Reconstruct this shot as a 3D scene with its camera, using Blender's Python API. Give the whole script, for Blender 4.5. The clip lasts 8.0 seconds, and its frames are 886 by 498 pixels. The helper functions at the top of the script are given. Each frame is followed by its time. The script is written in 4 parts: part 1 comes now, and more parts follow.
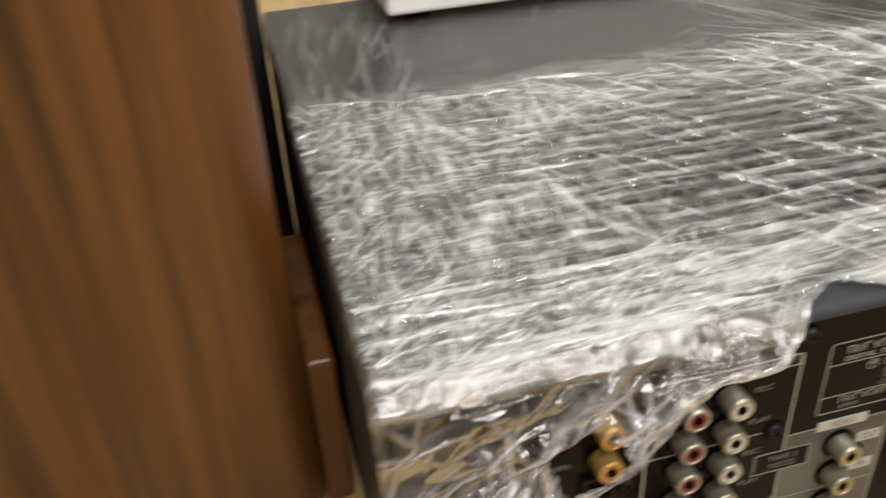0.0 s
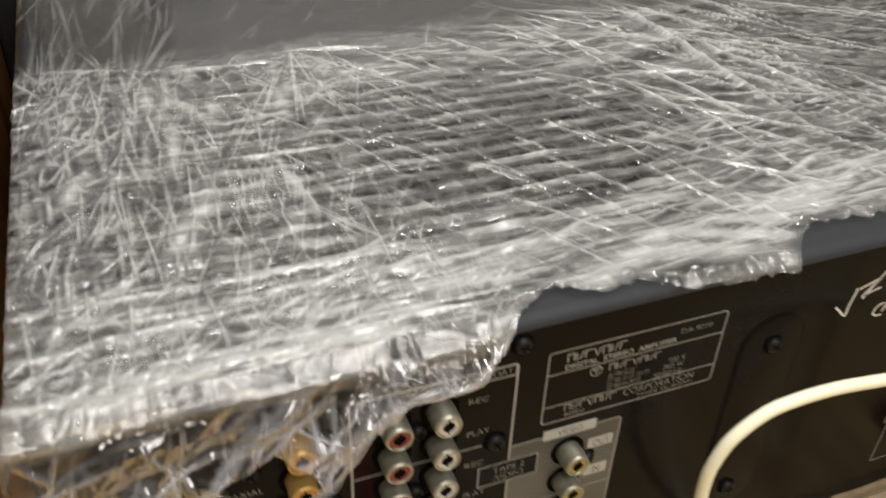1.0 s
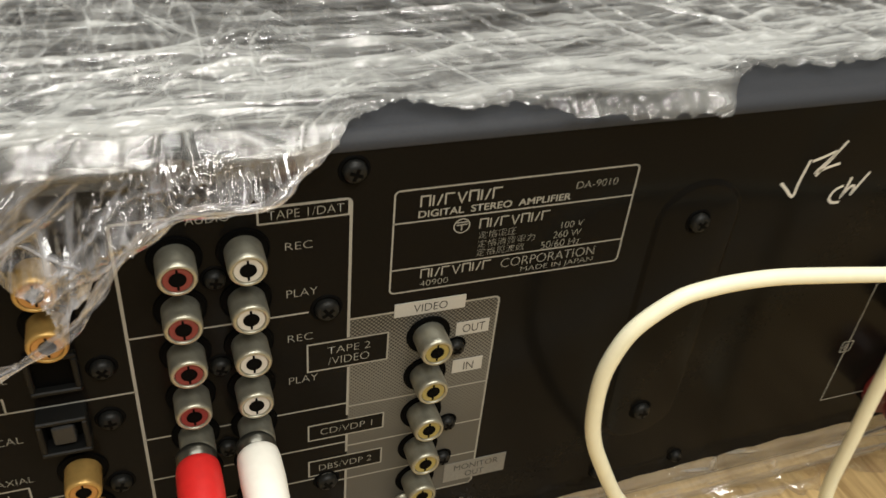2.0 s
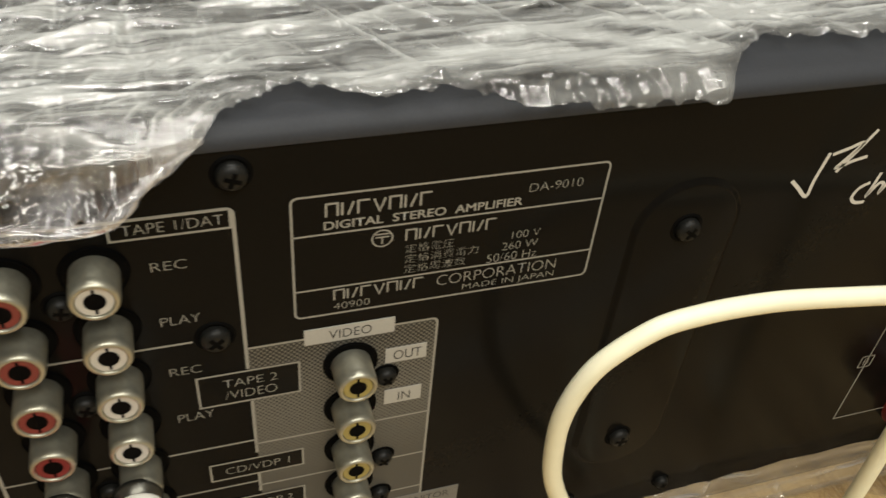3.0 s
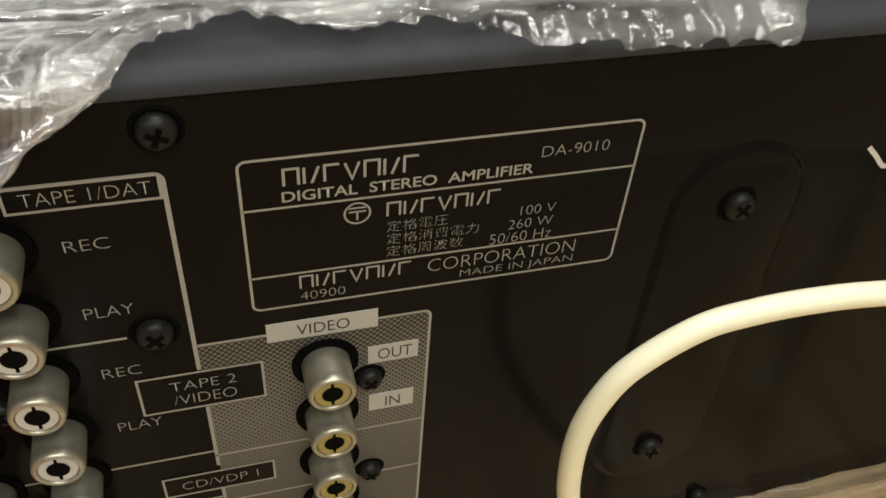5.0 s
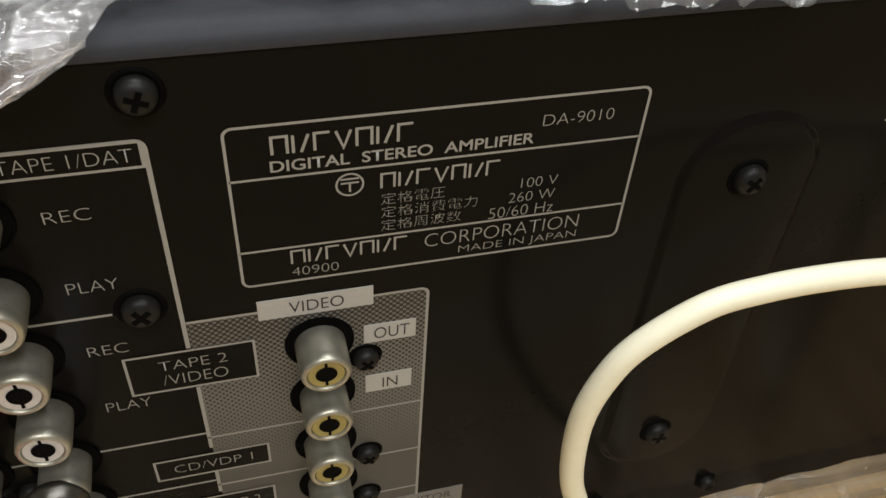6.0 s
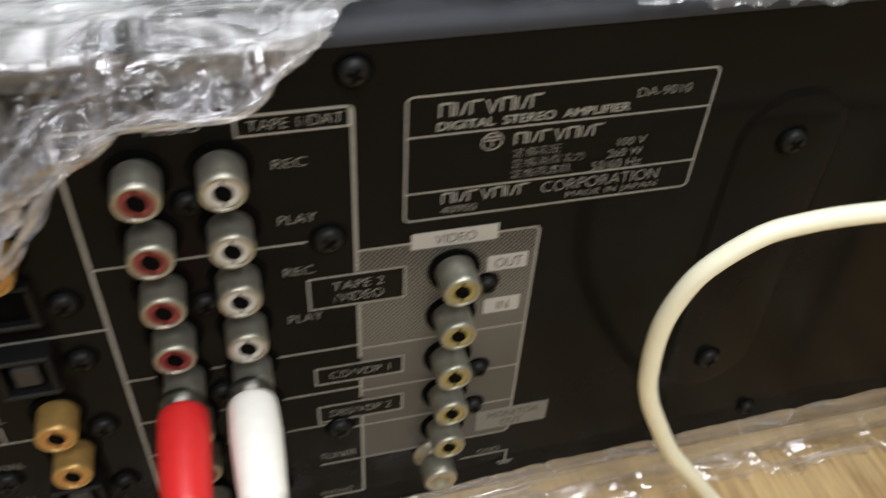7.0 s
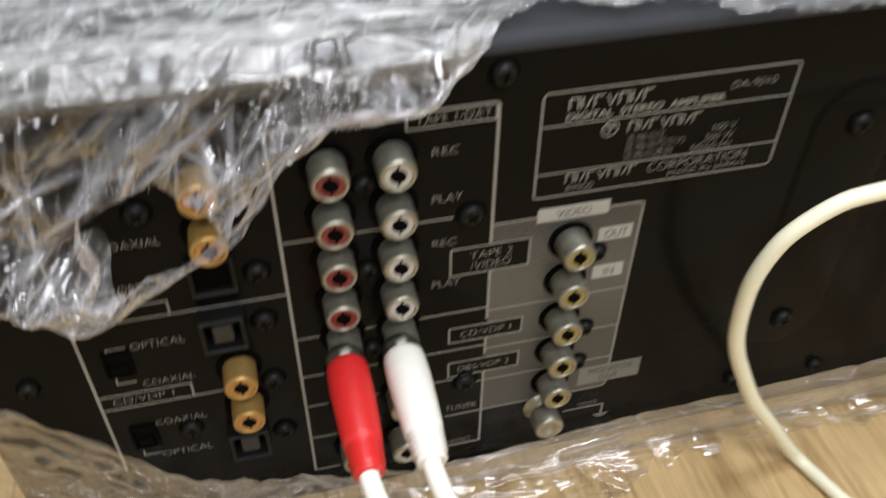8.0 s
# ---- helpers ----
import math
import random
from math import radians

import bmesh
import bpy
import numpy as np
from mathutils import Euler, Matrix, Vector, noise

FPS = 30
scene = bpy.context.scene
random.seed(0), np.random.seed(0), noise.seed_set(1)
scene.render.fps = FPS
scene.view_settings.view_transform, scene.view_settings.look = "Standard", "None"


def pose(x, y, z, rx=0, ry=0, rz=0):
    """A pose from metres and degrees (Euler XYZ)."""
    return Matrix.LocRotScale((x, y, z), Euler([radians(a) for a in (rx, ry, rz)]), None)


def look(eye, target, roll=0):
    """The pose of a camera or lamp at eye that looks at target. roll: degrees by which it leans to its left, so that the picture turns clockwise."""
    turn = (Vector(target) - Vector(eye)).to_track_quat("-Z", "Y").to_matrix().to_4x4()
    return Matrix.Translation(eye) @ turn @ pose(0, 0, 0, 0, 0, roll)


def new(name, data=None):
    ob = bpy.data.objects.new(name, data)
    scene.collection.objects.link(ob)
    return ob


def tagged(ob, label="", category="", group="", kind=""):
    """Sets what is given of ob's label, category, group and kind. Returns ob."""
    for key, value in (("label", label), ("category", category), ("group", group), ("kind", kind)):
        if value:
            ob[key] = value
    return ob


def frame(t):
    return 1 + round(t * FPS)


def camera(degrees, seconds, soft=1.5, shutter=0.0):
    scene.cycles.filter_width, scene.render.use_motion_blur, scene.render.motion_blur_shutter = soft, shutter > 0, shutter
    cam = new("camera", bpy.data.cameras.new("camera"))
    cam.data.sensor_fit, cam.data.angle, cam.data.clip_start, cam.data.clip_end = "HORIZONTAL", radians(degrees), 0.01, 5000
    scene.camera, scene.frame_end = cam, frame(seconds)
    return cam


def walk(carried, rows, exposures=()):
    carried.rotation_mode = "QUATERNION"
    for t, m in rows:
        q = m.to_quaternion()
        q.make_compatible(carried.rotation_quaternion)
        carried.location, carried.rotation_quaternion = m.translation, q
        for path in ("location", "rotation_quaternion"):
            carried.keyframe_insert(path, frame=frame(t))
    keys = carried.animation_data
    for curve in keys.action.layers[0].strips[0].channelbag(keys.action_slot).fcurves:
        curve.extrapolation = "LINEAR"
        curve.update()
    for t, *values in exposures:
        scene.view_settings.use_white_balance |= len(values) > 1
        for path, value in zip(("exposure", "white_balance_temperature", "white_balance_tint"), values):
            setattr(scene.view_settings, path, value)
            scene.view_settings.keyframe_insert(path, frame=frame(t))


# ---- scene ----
cam = camera(53.9, 8.0, shutter=0.5)
UNIT = 0.02  # one unit of the path, in metres
PATH = [
    (0, (-1.553, -8.35, 14.449), (-1.167, -6.71, 13.372), -3.4),
    (0.5, (0.353, -7.053, 14.447), (0.942, -5.513, 13.315), -0.5),
    (1, (1.371, -7.833, 14.202), (1.989, -6.323, 13.045), 2.1),
    (1.2, (1.573, -8.214, 13.776), (2.206, -6.686, 12.652), 3.7),
    (1.5, (3.313, -8.223, 12.699), (3.932, -6.708, 11.548), 4.9),
    (1.6, (3.747, -8.204, 12.411), (4.339, -6.715, 11.213), 5.7),
    (1.7, (3.647, -8.07, 11.763), (4.277, -6.572, 10.598), 6.0),
    (2.8, (5.059, -6.051, 10.589), (5.602, -4.605, 9.319), 5.5),
    (3, (5.413, -5.866, 10.506), (5.961, -4.437, 9.218), 5.8),
    (3.5, (5.629, -5.353, 10.137), (6.164, -3.933, 8.835), 5.6),
    (4, (5.995, -5.127, 9.996), (6.509, -3.708, 8.683), 5.3),
    (4.5, (6.063, -4.955, 9.782), (6.555, -3.538, 8.459), 5.0),
    (6, (6.284, -4.753, 9.275), (6.727, -3.347, 7.924), 4.1),
    (6.5, (6.104, -5.221, 9.677), (6.547, -3.818, 8.322), 3.6),
    (7, (4.782, -6.203, 10.163), (5.207, -4.797, 8.805), 3.6),
    (7.5, (3.455, -6.743, 10.047), (3.83, -5.337, 8.675), 2.7),
    (7.8, (3.138, -7.052, 10.226), (3.496, -5.634, 8.862), 2.0),
    (8, (3.317, -7.239, 11.007), (3.683, -5.821, 9.644), 0.8),
]
walk(cam, [(t, look(Vector(eye) * UNIT, Vector(target) * UNIT, roll)) for t, eye, target, roll in PATH],
     [(0.0, 0.33, 6400, 10), (0.5, 0.01, 6400, 10), (1.7, 0.1, 6450, 8), (2.8, 0.05, 6550, 6), (4.7, 0.0, 6550, 6), (5.8, -0.08, 6050, 11), (8.0, 0.08, 5800, 10)])


# ---- world, lights ----
world = bpy.data.worlds.new("room_air")
scene.world = world
world.use_nodes = True
world.node_tree.nodes["Background"].inputs[0].default_value = (0.9, 0.85, 0.78, 1)
world.node_tree.nodes["Background"].inputs[1].default_value = 0.05

FLOOR = -0.016


def area(name, at, aim, sx, sy, watts, colour):
    lamp = bpy.data.lights.new(name, "AREA")
    lamp.shape, lamp.size, lamp.size_y, lamp.energy, lamp.color = "RECTANGLE", sx, sy, watts, colour
    ob = new(name, lamp)
    ob.matrix_world = look(at, aim)
    return ob


# Unseen light, set well below the ceiling for sockets and film glints.
area("unseen_overhead_light", (0.2, -0.75, 1.22), (0.12, 0.0, 0.1), 1.2, 0.32, 16, (1.0, 0.965, 0.91))
# Unseen light, placed overhead to brighten the film's bent rear edge.
area("unseen_overhead_light", (0.25, 0.22, 1.68), (0.2, 0.15, 0.1), 1.2, 0.2, 20, (1.0, 0.975, 0.94))

# ---- materials ----


def material(name, colour, rough=0.5, metal=0.0, grain=0.0, scale=400.0, bump=0.0, wear=0.0, stretch=(1, 1, 1), coat=0.0, spec=0.5):
    """A surface with fine grain and broad wear in its colour, its roughness and its relief."""
    m = bpy.data.materials.new(name)
    m.use_nodes = True
    nt = m.node_tree
    b = nt.nodes["Principled BSDF"]
    b.inputs["Base Color"].default_value = (*colour, 1)
    b.inputs["Roughness"].default_value = rough
    b.inputs["Metallic"].default_value = metal
    b.inputs["Coat Weight"].default_value = coat
    b.inputs["Specular IOR Level"].default_value = spec
    if grain or wear or bump:
        co = nt.nodes.new("ShaderNodeTexCoord")
        mp = nt.nodes.new("ShaderNodeMapping")
        mp.inputs["Scale"].default_value = stretch
        nt.links.new(co.outputs["Object"], mp.inputs["Vector"])
        fine = nt.nodes.new("ShaderNodeTexNoise")
        fine.inputs["Scale"].default_value, fine.inputs["Detail"].default_value = scale, 5
        broad = nt.nodes.new("ShaderNodeTexNoise")
        broad.inputs["Scale"].default_value, broad.inputs["Detail"].default_value = scale / 14, 4
        for n in (fine, broad):
            nt.links.new(mp.outputs["Vector"], n.inputs["Vector"])
        mul = nt.nodes.new("ShaderNodeMix")
        mul.data_type = "RGBA"
        mul.inputs["A"].default_value = (*[c * (1 - grain) for c in colour], 1)
        mul.inputs["B"].default_value = (*[min(1, c * (1 + grain)) for c in colour], 1)
        nt.links.new(fine.outputs["Fac"], mul.inputs["Factor"])
        nt.links.new(mul.outputs["Result"], b.inputs["Base Color"])
        rr = nt.nodes.new("ShaderNodeMapRange")
        rr.inputs["To Min"].default_value, rr.inputs["To Max"].default_value = max(0.02, rough - wear), min(1, rough + wear)
        nt.links.new(broad.outputs["Fac"], rr.inputs["Value"])
        nt.links.new(rr.outputs["Result"], b.inputs["Roughness"])
        if bump:
            bp = nt.nodes.new("ShaderNodeBump")
            bp.inputs["Strength"].default_value, bp.inputs["Distance"].default_value = bump, 0.0004
            nt.links.new(fine.outputs["Fac"], bp.inputs["Height"])
            nt.links.new(bp.outputs["Normal"], b.inputs["Normal"])
    return m


def wood(name, dark, light, across, along, rough=0.35, soft=0.18):
    """Wood with its grain stretched along one axis; across and along are texture scales as (x, y, z)."""
    m = material(name, light, rough)
    nt = m.node_tree
    b = nt.nodes["Principled BSDF"]
    co = nt.nodes.new("ShaderNodeTexCoord")
    ramp = nt.nodes.new("ShaderNodeValToRGB")
    ramp.color_ramp.elements[0].position, ramp.color_ramp.elements[1].position = 0.5 - soft, 0.5 + soft
    ramp.color_ramp.elements[0].color, ramp.color_ramp.elements[1].color = (*dark, 1), (*light, 1)
    mid = ramp.color_ramp.elements.new(0.5)
    mid.color = (*[(p * 0.45 + q * 0.55) for p, q in zip(dark, light)], 1)
    noises = []
    for sc, det, rgh in ((across, 6, 0.65), (along, 3, 0.5)):
        mp = nt.nodes.new("ShaderNodeMapping")
        mp.inputs["Scale"].default_value = sc
        n = nt.nodes.new("ShaderNodeTexNoise")
        n.inputs["Scale"].default_value, n.inputs["Detail"].default_value, n.inputs["Roughness"].default_value = 1.0, det, rgh
        nt.links.new(co.outputs["Object"], mp.inputs["Vector"])
        nt.links.new(mp.outputs["Vector"], n.inputs["Vector"])
        noises.append(n)
    mix = nt.nodes.new("ShaderNodeMix")
    mix.inputs["Factor"].default_value = 0.45
    nt.links.new(noises[0].outputs["Fac"], mix.inputs["A"])
    nt.links.new(noises[1].outputs["Fac"], mix.inputs["B"])
    nt.links.new(mix.outputs["Result"], ramp.inputs["Fac"])
    nt.links.new(ramp.outputs["Color"], b.inputs["Base Color"])
    bp = nt.nodes.new("ShaderNodeBump")
    bp.inputs["Strength"].default_value, bp.inputs["Distance"].default_value = 0.25, 0.0005
    nt.links.new(noises[0].outputs["Fac"], bp.inputs["Height"])
    nt.links.new(bp.outputs["Normal"], b.inputs["Normal"])
    return m


def halftone(name, ink, paper, pitch):
    """Printed dot screen, dots closer together towards the bottom."""
    m = material(name, paper, 0.5)
    nt = m.node_tree
    b = nt.nodes["Principled BSDF"]
    co = nt.nodes.new("ShaderNodeTexCoord")
    sep = nt.nodes.new("ShaderNodeSeparateXYZ")
    nt.links.new(co.outputs["Object"], sep.inputs["Vector"])

    def calc(op, p, q=None):
        n = nt.nodes.new("ShaderNodeMath")
        n.operation = op
        for k, v in enumerate((p, q)):
            if v is None:
                continue
            if isinstance(v, (int, float)):
                n.inputs[k].default_value = v
            else:
                nt.links.new(v, n.inputs[k])
        return n.outputs[0]

    w = 2 * math.pi / pitch
    s1 = calc("SINE", calc("MULTIPLY", sep.outputs["X"], w))
    s2 = calc("SINE", calc("MULTIPLY", sep.outputs["Z"], w))
    dots = calc("MULTIPLY", s1, s2)
    # The share of ink: light above, nearly solid from z = 0.04 down.
    rng = nt.nodes.new("ShaderNodeMapRange")
    rng.inputs["From Min"].default_value, rng.inputs["From Max"].default_value = 0.084, 0.040
    rng.inputs["To Min"].default_value, rng.inputs["To Max"].default_value = 0.10, -1.05
    nt.links.new(sep.outputs["Z"], rng.inputs["Value"])
    on = calc("GREATER_THAN", dots, rng.outputs["Result"])
    mix = nt.nodes.new("ShaderNodeMix")
    mix.data_type = "RGBA"
    mix.inputs["A"].default_value, mix.inputs["B"].default_value = (*paper, 1), (*ink, 1)
    nt.links.new(on, mix.inputs["Factor"])
    tone = nt.nodes.new("ShaderNodeMix")  # fine white dots above, an even grey below
    tone.data_type = "RGBA"
    tone.inputs["A"].default_value, tone.inputs["B"].default_value = (*[v * 2.0 for v in ink], 1), (*ink, 1)
    step = nt.nodes.new("ShaderNodeMapRange")
    step.inputs["From Min"].default_value, step.inputs["From Max"].default_value = 0.066, 0.042
    nt.links.new(sep.outputs["Z"], step.inputs["Value"])
    nt.links.new(step.outputs["Result"], tone.inputs["Factor"])
    nt.links.new(tone.outputs["Result"], mix.inputs["B"])
    nt.links.new(mix.outputs["Result"], b.inputs["Base Color"])
    return m


def film_material(name, haze, gloss, edge_gloss, rough, streak_scale, tint=(0.90, 0.92, 0.93), relief=0.7, white=0.7):
    """Clear stretch film: see-through, glossy, milky where creased, in many layers or painted bright."""
    m = bpy.data.materials.new(name)
    m.use_nodes = True
    nt = m.node_tree
    nt.nodes.remove(nt.nodes["Principled BSDF"])
    out = nt.nodes["Material Output"]
    clear = nt.nodes.new("ShaderNodeBsdfTransparent")
    clear.inputs[0].default_value = (0.97, 0.965, 0.95, 1)
    milk = nt.nodes.new("ShaderNodeBsdfDiffuse")
    milk.inputs[0].default_value = (*tint, 1)
    back = nt.nodes.new("ShaderNodeBsdfTranslucent")
    back.inputs[0].default_value = (*tint, 1)
    both = nt.nodes.new("ShaderNodeMixShader")
    both.inputs[0].default_value = 0.35
    nt.links.new(milk.outputs[0], both.inputs[1])
    nt.links.new(back.outputs[0], both.inputs[2])
    shine = nt.nodes.new("ShaderNodeBsdfGlossy")
    shine.inputs["Roughness"].default_value = rough
    shine.inputs["Color"].default_value = (1, 1, 1, 1)
    co = nt.nodes.new("ShaderNodeTexCoord")
    noises = []
    for sc in streak_scale:
        mp = nt.nodes.new("ShaderNodeMapping")
        mp.inputs["Scale"].default_value = sc[:3]
        mp.inputs["Rotation"].default_value = (0, 0, radians(sc[3]))
        n = nt.nodes.new("ShaderNodeTexNoise")
        n.inputs["Scale"].default_value, n.inputs["Detail"].default_value, n.inputs["Roughness"].default_value = 1.0, 4, 0.6
        nt.links.new(co.outputs["Object"], mp.inputs["Vector"])
        nt.links.new(mp.outputs["Vector"], n.inputs["Vector"])
        noises.append(n)
    att = nt.nodes.new("ShaderNodeAttribute")
    att.attribute_name = "crease_and_glint"

    def calc(op, p, q, clamp=False):
        n = nt.nodes.new("ShaderNodeMath")
        n.operation, n.use_clamp = op, clamp
        for k, v in enumerate((p, q)):
            if isinstance(v, (int, float)):
                n.inputs[k].default_value = v
            else:
                nt.links.new(v, n.inputs[k])
        return n.outputs[0]

    both_noise = calc("MULTIPLY", noises[0].outputs["Fac"], noises[1].outputs["Fac"])
    sharp = nt.nodes.new("ShaderNodeMapRange")
    sharp.inputs["From Min"].default_value, sharp.inputs["From Max"].default_value = 0.22, 0.46
    sharp.inputs["To Min"].default_value, sharp.inputs["To Max"].default_value = 0.0, haze
    nt.links.new(both_noise, sharp.inputs["Value"])
    lay = nt.nodes.new("ShaderNodeAttribute")
    lay.attribute_name = "layers"
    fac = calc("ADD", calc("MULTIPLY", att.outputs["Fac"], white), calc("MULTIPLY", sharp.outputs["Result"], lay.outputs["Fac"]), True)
    first = nt.nodes.new("ShaderNodeMixShader")
    nt.links.new(fac, first.inputs[0])
    nt.links.new(clear.outputs[0], first.inputs[1])
    nt.links.new(both.outputs[0], first.inputs[2])
    lw = nt.nodes.new("ShaderNodeLayerWeight")
    lw.inputs["Blend"].default_value = 0.35
    gl = calc("ADD", calc("MULTIPLY", lw.outputs["Fresnel"], edge_gloss), gloss, True)
    second = nt.nodes.new("ShaderNodeMixShader")
    nt.links.new(gl, second.inputs[0])
    nt.links.new(first.outputs[0], second.inputs[1])
    nt.links.new(shine.outputs[0], second.inputs[2])
    bp = nt.nodes.new("ShaderNodeBump")
    bp.inputs["Strength"].default_value, bp.inputs["Distance"].default_value = relief, 0.0012
    nt.links.new(both_noise, bp.inputs["Height"])
    for n in (shine, milk, lw):
        nt.links.new(bp.outputs["Normal"], n.inputs["Normal"])
    nt.links.new(second.outputs[0], out.inputs["Surface"])
    return m


M_PANEL = material("black_paint", (0.0062, 0.0055, 0.0046), 0.19, 0, 0.25, 900, 0.02, 0.05, spec=0.052)
M_LID = material("charcoal_paint", (0.036, 0.038, 0.043), 0.55, 0, 0.12, 1500, 0.0, 0.06, spec=0.15)
# Near-black: shade of holes put into the colour; also the black switch parts.
M_DARK = material("shade_and_black_parts", (0.0016, 0.0016, 0.0016), 0.7, 0, 0.2, 300, spec=0.05)
M_PRINT = material("silver_print", (0.29, 0.285, 0.255), 0.5, 0, 0.12, 2500)
M_PRINT_DULL = material("dull_grey_print", (0.17, 0.167, 0.152), 0.5, 0, 0.25, 1500)
M_PRINT_GREY = material("grey_print", (0.40, 0.392, 0.36), 0.5, 0, 0.10, 2500)
M_INK = material("black_ink", (0.015, 0.014, 0.013), 0.5, 0, 0.1, 2500)
M_TONE = halftone("dot_screen", (0.064, 0.062, 0.055), (0.004, 0.004, 0.0035), 0.00115)
M_NICKEL = material("tarnished_nickel", (0.38, 0.37, 0.30), 0.37, 0.80, 0.35, 420, 0.25, 0.18)
M_GOLD = material("gold_plate", (0.46, 0.29, 0.09), 0.34, 0.55, 0.18, 700, 0.15, 0.12)
M_RED_RING = material("red_plastic", (0.17, 0.025, 0.022), 0.45, 0, 0.15, 900)
M_WHITE_RING = material("white_plastic", (0.50, 0.48, 0.43), 0.45, 0, 0.1, 900)
M_YELLOW_RING = material("yellow_plastic", (0.30, 0.24, 0.07), 0.45, 0, 0.15, 900)
M_ORANGE_RING = material("orange_plastic", (0.42, 0.20, 0.05), 0.45, 0, 0.15, 900)
M_SCREW = material("blackened_steel", (0.009, 0.009, 0.008), 0.44, 0.0, 0.3, 1200, 0.1, 0.12, spec=0.20)
M_PLASTIC = material("black_plastic", (0.012, 0.012, 0.012), 0.38, 0, 0.2, 900, 0.1, 0.08)
M_SHUTTER = material("grey_plastic", (0.015, 0.016, 0.017), 0.5, 0, 0.2, 900, 0.1, 0.08)
M_PORT = material("dull_black_plastic", (0.006, 0.006, 0.0055), 0.5, 0, 0.2, 900, 0.1, 0.08, spec=0.2)
M_RED = material("red_rubber", (0.62, 0.022, 0.02), 0.40, 0, 0.12, 500, 0.10, 0.10)
M_WHITE = material("white_rubber", (0.87, 0.85, 0.77), 0.42, 0, 0.06, 500, 0.10, 0.10)
M_IVORY = material("ivory_cable_sheath", (0.85, 0.82, 0.61), 0.42, 0, 0.07, 260, 0.10, 0.10)
M_RED_KNOB = material("red_knob_plastic", (0.13, 0.008, 0.008), 0.3, 0, 0.12, 500)
M_CASE = material("white_painted_case", (0.78, 0.77, 0.74), 0.4, 0, 0.05, 300, 0.1, 0.05)
M_WALL = material("wall_paint", (0.60, 0.59, 0.56), 0.85, 0, 0.08, 40, 0.2)
M_CEIL = material("ceiling_paint", (0.75, 0.74, 0.70), 0.9, 0, 0.05, 40, 0.1)
M_FLOOR = wood("light_oak", (0.24, 0.14, 0.050), (0.74, 0.54, 0.26), (620, 38, 620), (70, 6, 70), 0.36)
M_CABINET = wood("brown_veneer", (0.012, 0.0035, 0.001), (0.175, 0.068, 0.015), (90, 90, 3), (26, 26, 1.0), 0.35, 0.17)
M_COLLAR = material("dull_grey_metal", (0.09, 0.088, 0.075), 0.30, 0.85, 0.2, 700, 0.1, 0.1)
M_MARKER = material("white_marker", (0.62, 0.60, 0.55), 0.6, 0, 0.2, 2500)

# ---- helpers of this scene ----


def mesh_object(name, bm, mat, smooth=False):
    me = bpy.data.meshes.new(name)
    bm.normal_update()
    bm.to_mesh(me)
    bm.free()
    me.materials.append(mat)
    if smooth:
        me.polygons.foreach_set("use_smooth", [True] * len(me.polygons))
    return new(name, me)


def part(name, bm, mat, parent, label="", smooth=False):
    ob = mesh_object(name, bm, mat, smooth)
    ob.parent = parent
    if label:
        ob["label"] = label
    return ob


def box(bm, x0, x1, y0, y1, z0, z1, bevel=0.0, segments=2):
    made = bmesh.ops.create_cube(bm, size=1.0, matrix=Matrix.Translation(((x0 + x1) / 2, (y0 + y1) / 2, (z0 + z1) / 2)) @ Matrix.Diagonal((x1 - x0, y1 - y0, z1 - z0, 1)))
    if bevel:
        edges = list({e for v in made["verts"] for e in v.link_edges})
        bmesh.ops.bevel(bm, geom=edges, offset=bevel, segments=segments, affect="EDGES", profile=0.5)
    return bm


def lathe(profile, steps=32, close=False):
    """A turned shape about the y axis; profile rows are (radius, y), outwards first."""
    bm = bmesh.new()
    rings = []
    for r, y in profile:
        if r < 1e-7:
            rings.append([bm.verts.new((0, y, 0))])
        else:
            rings.append([bm.verts.new((r * math.cos(2 * math.pi * k / steps), y, r * math.sin(2 * math.pi * k / steps))) for k in range(steps)])
    for a, b in zip(rings, rings[1:]):
        for k in range(steps):
            j = (k + 1) % steps
            if len(a) == 1 and len(b) == 1:
                continue
            if len(a) == 1:
                bm.faces.new((a[0], b[k], b[j]))
            elif len(b) == 1:
                bm.faces.new((a[k], b[0], a[j]))
            else:
                bm.faces.new((a[k], b[k], b[j], a[j]))
    return bm


def smooth_path(points, per=10):
    """A curve through the points (Catmull-Rom)."""
    p = [Vector(q) for q in points]
    p = [2 * p[0] - p[1]] + p + [2 * p[-1] - p[-2]]
    out = []
    for i in range(1, len(p) - 2):
        for k in range(per):
            t = k / per
            a, b, c, d = p[i - 1], p[i], p[i + 1], p[i + 2]
            out.append(0.5 * (2 * b + (c - a) * t + (2 * a - 5 * b + 4 * c - d) * t * t + (3 * b - a - 3 * c + d) * t ** 3))
    out.append(p[-2])
    return out


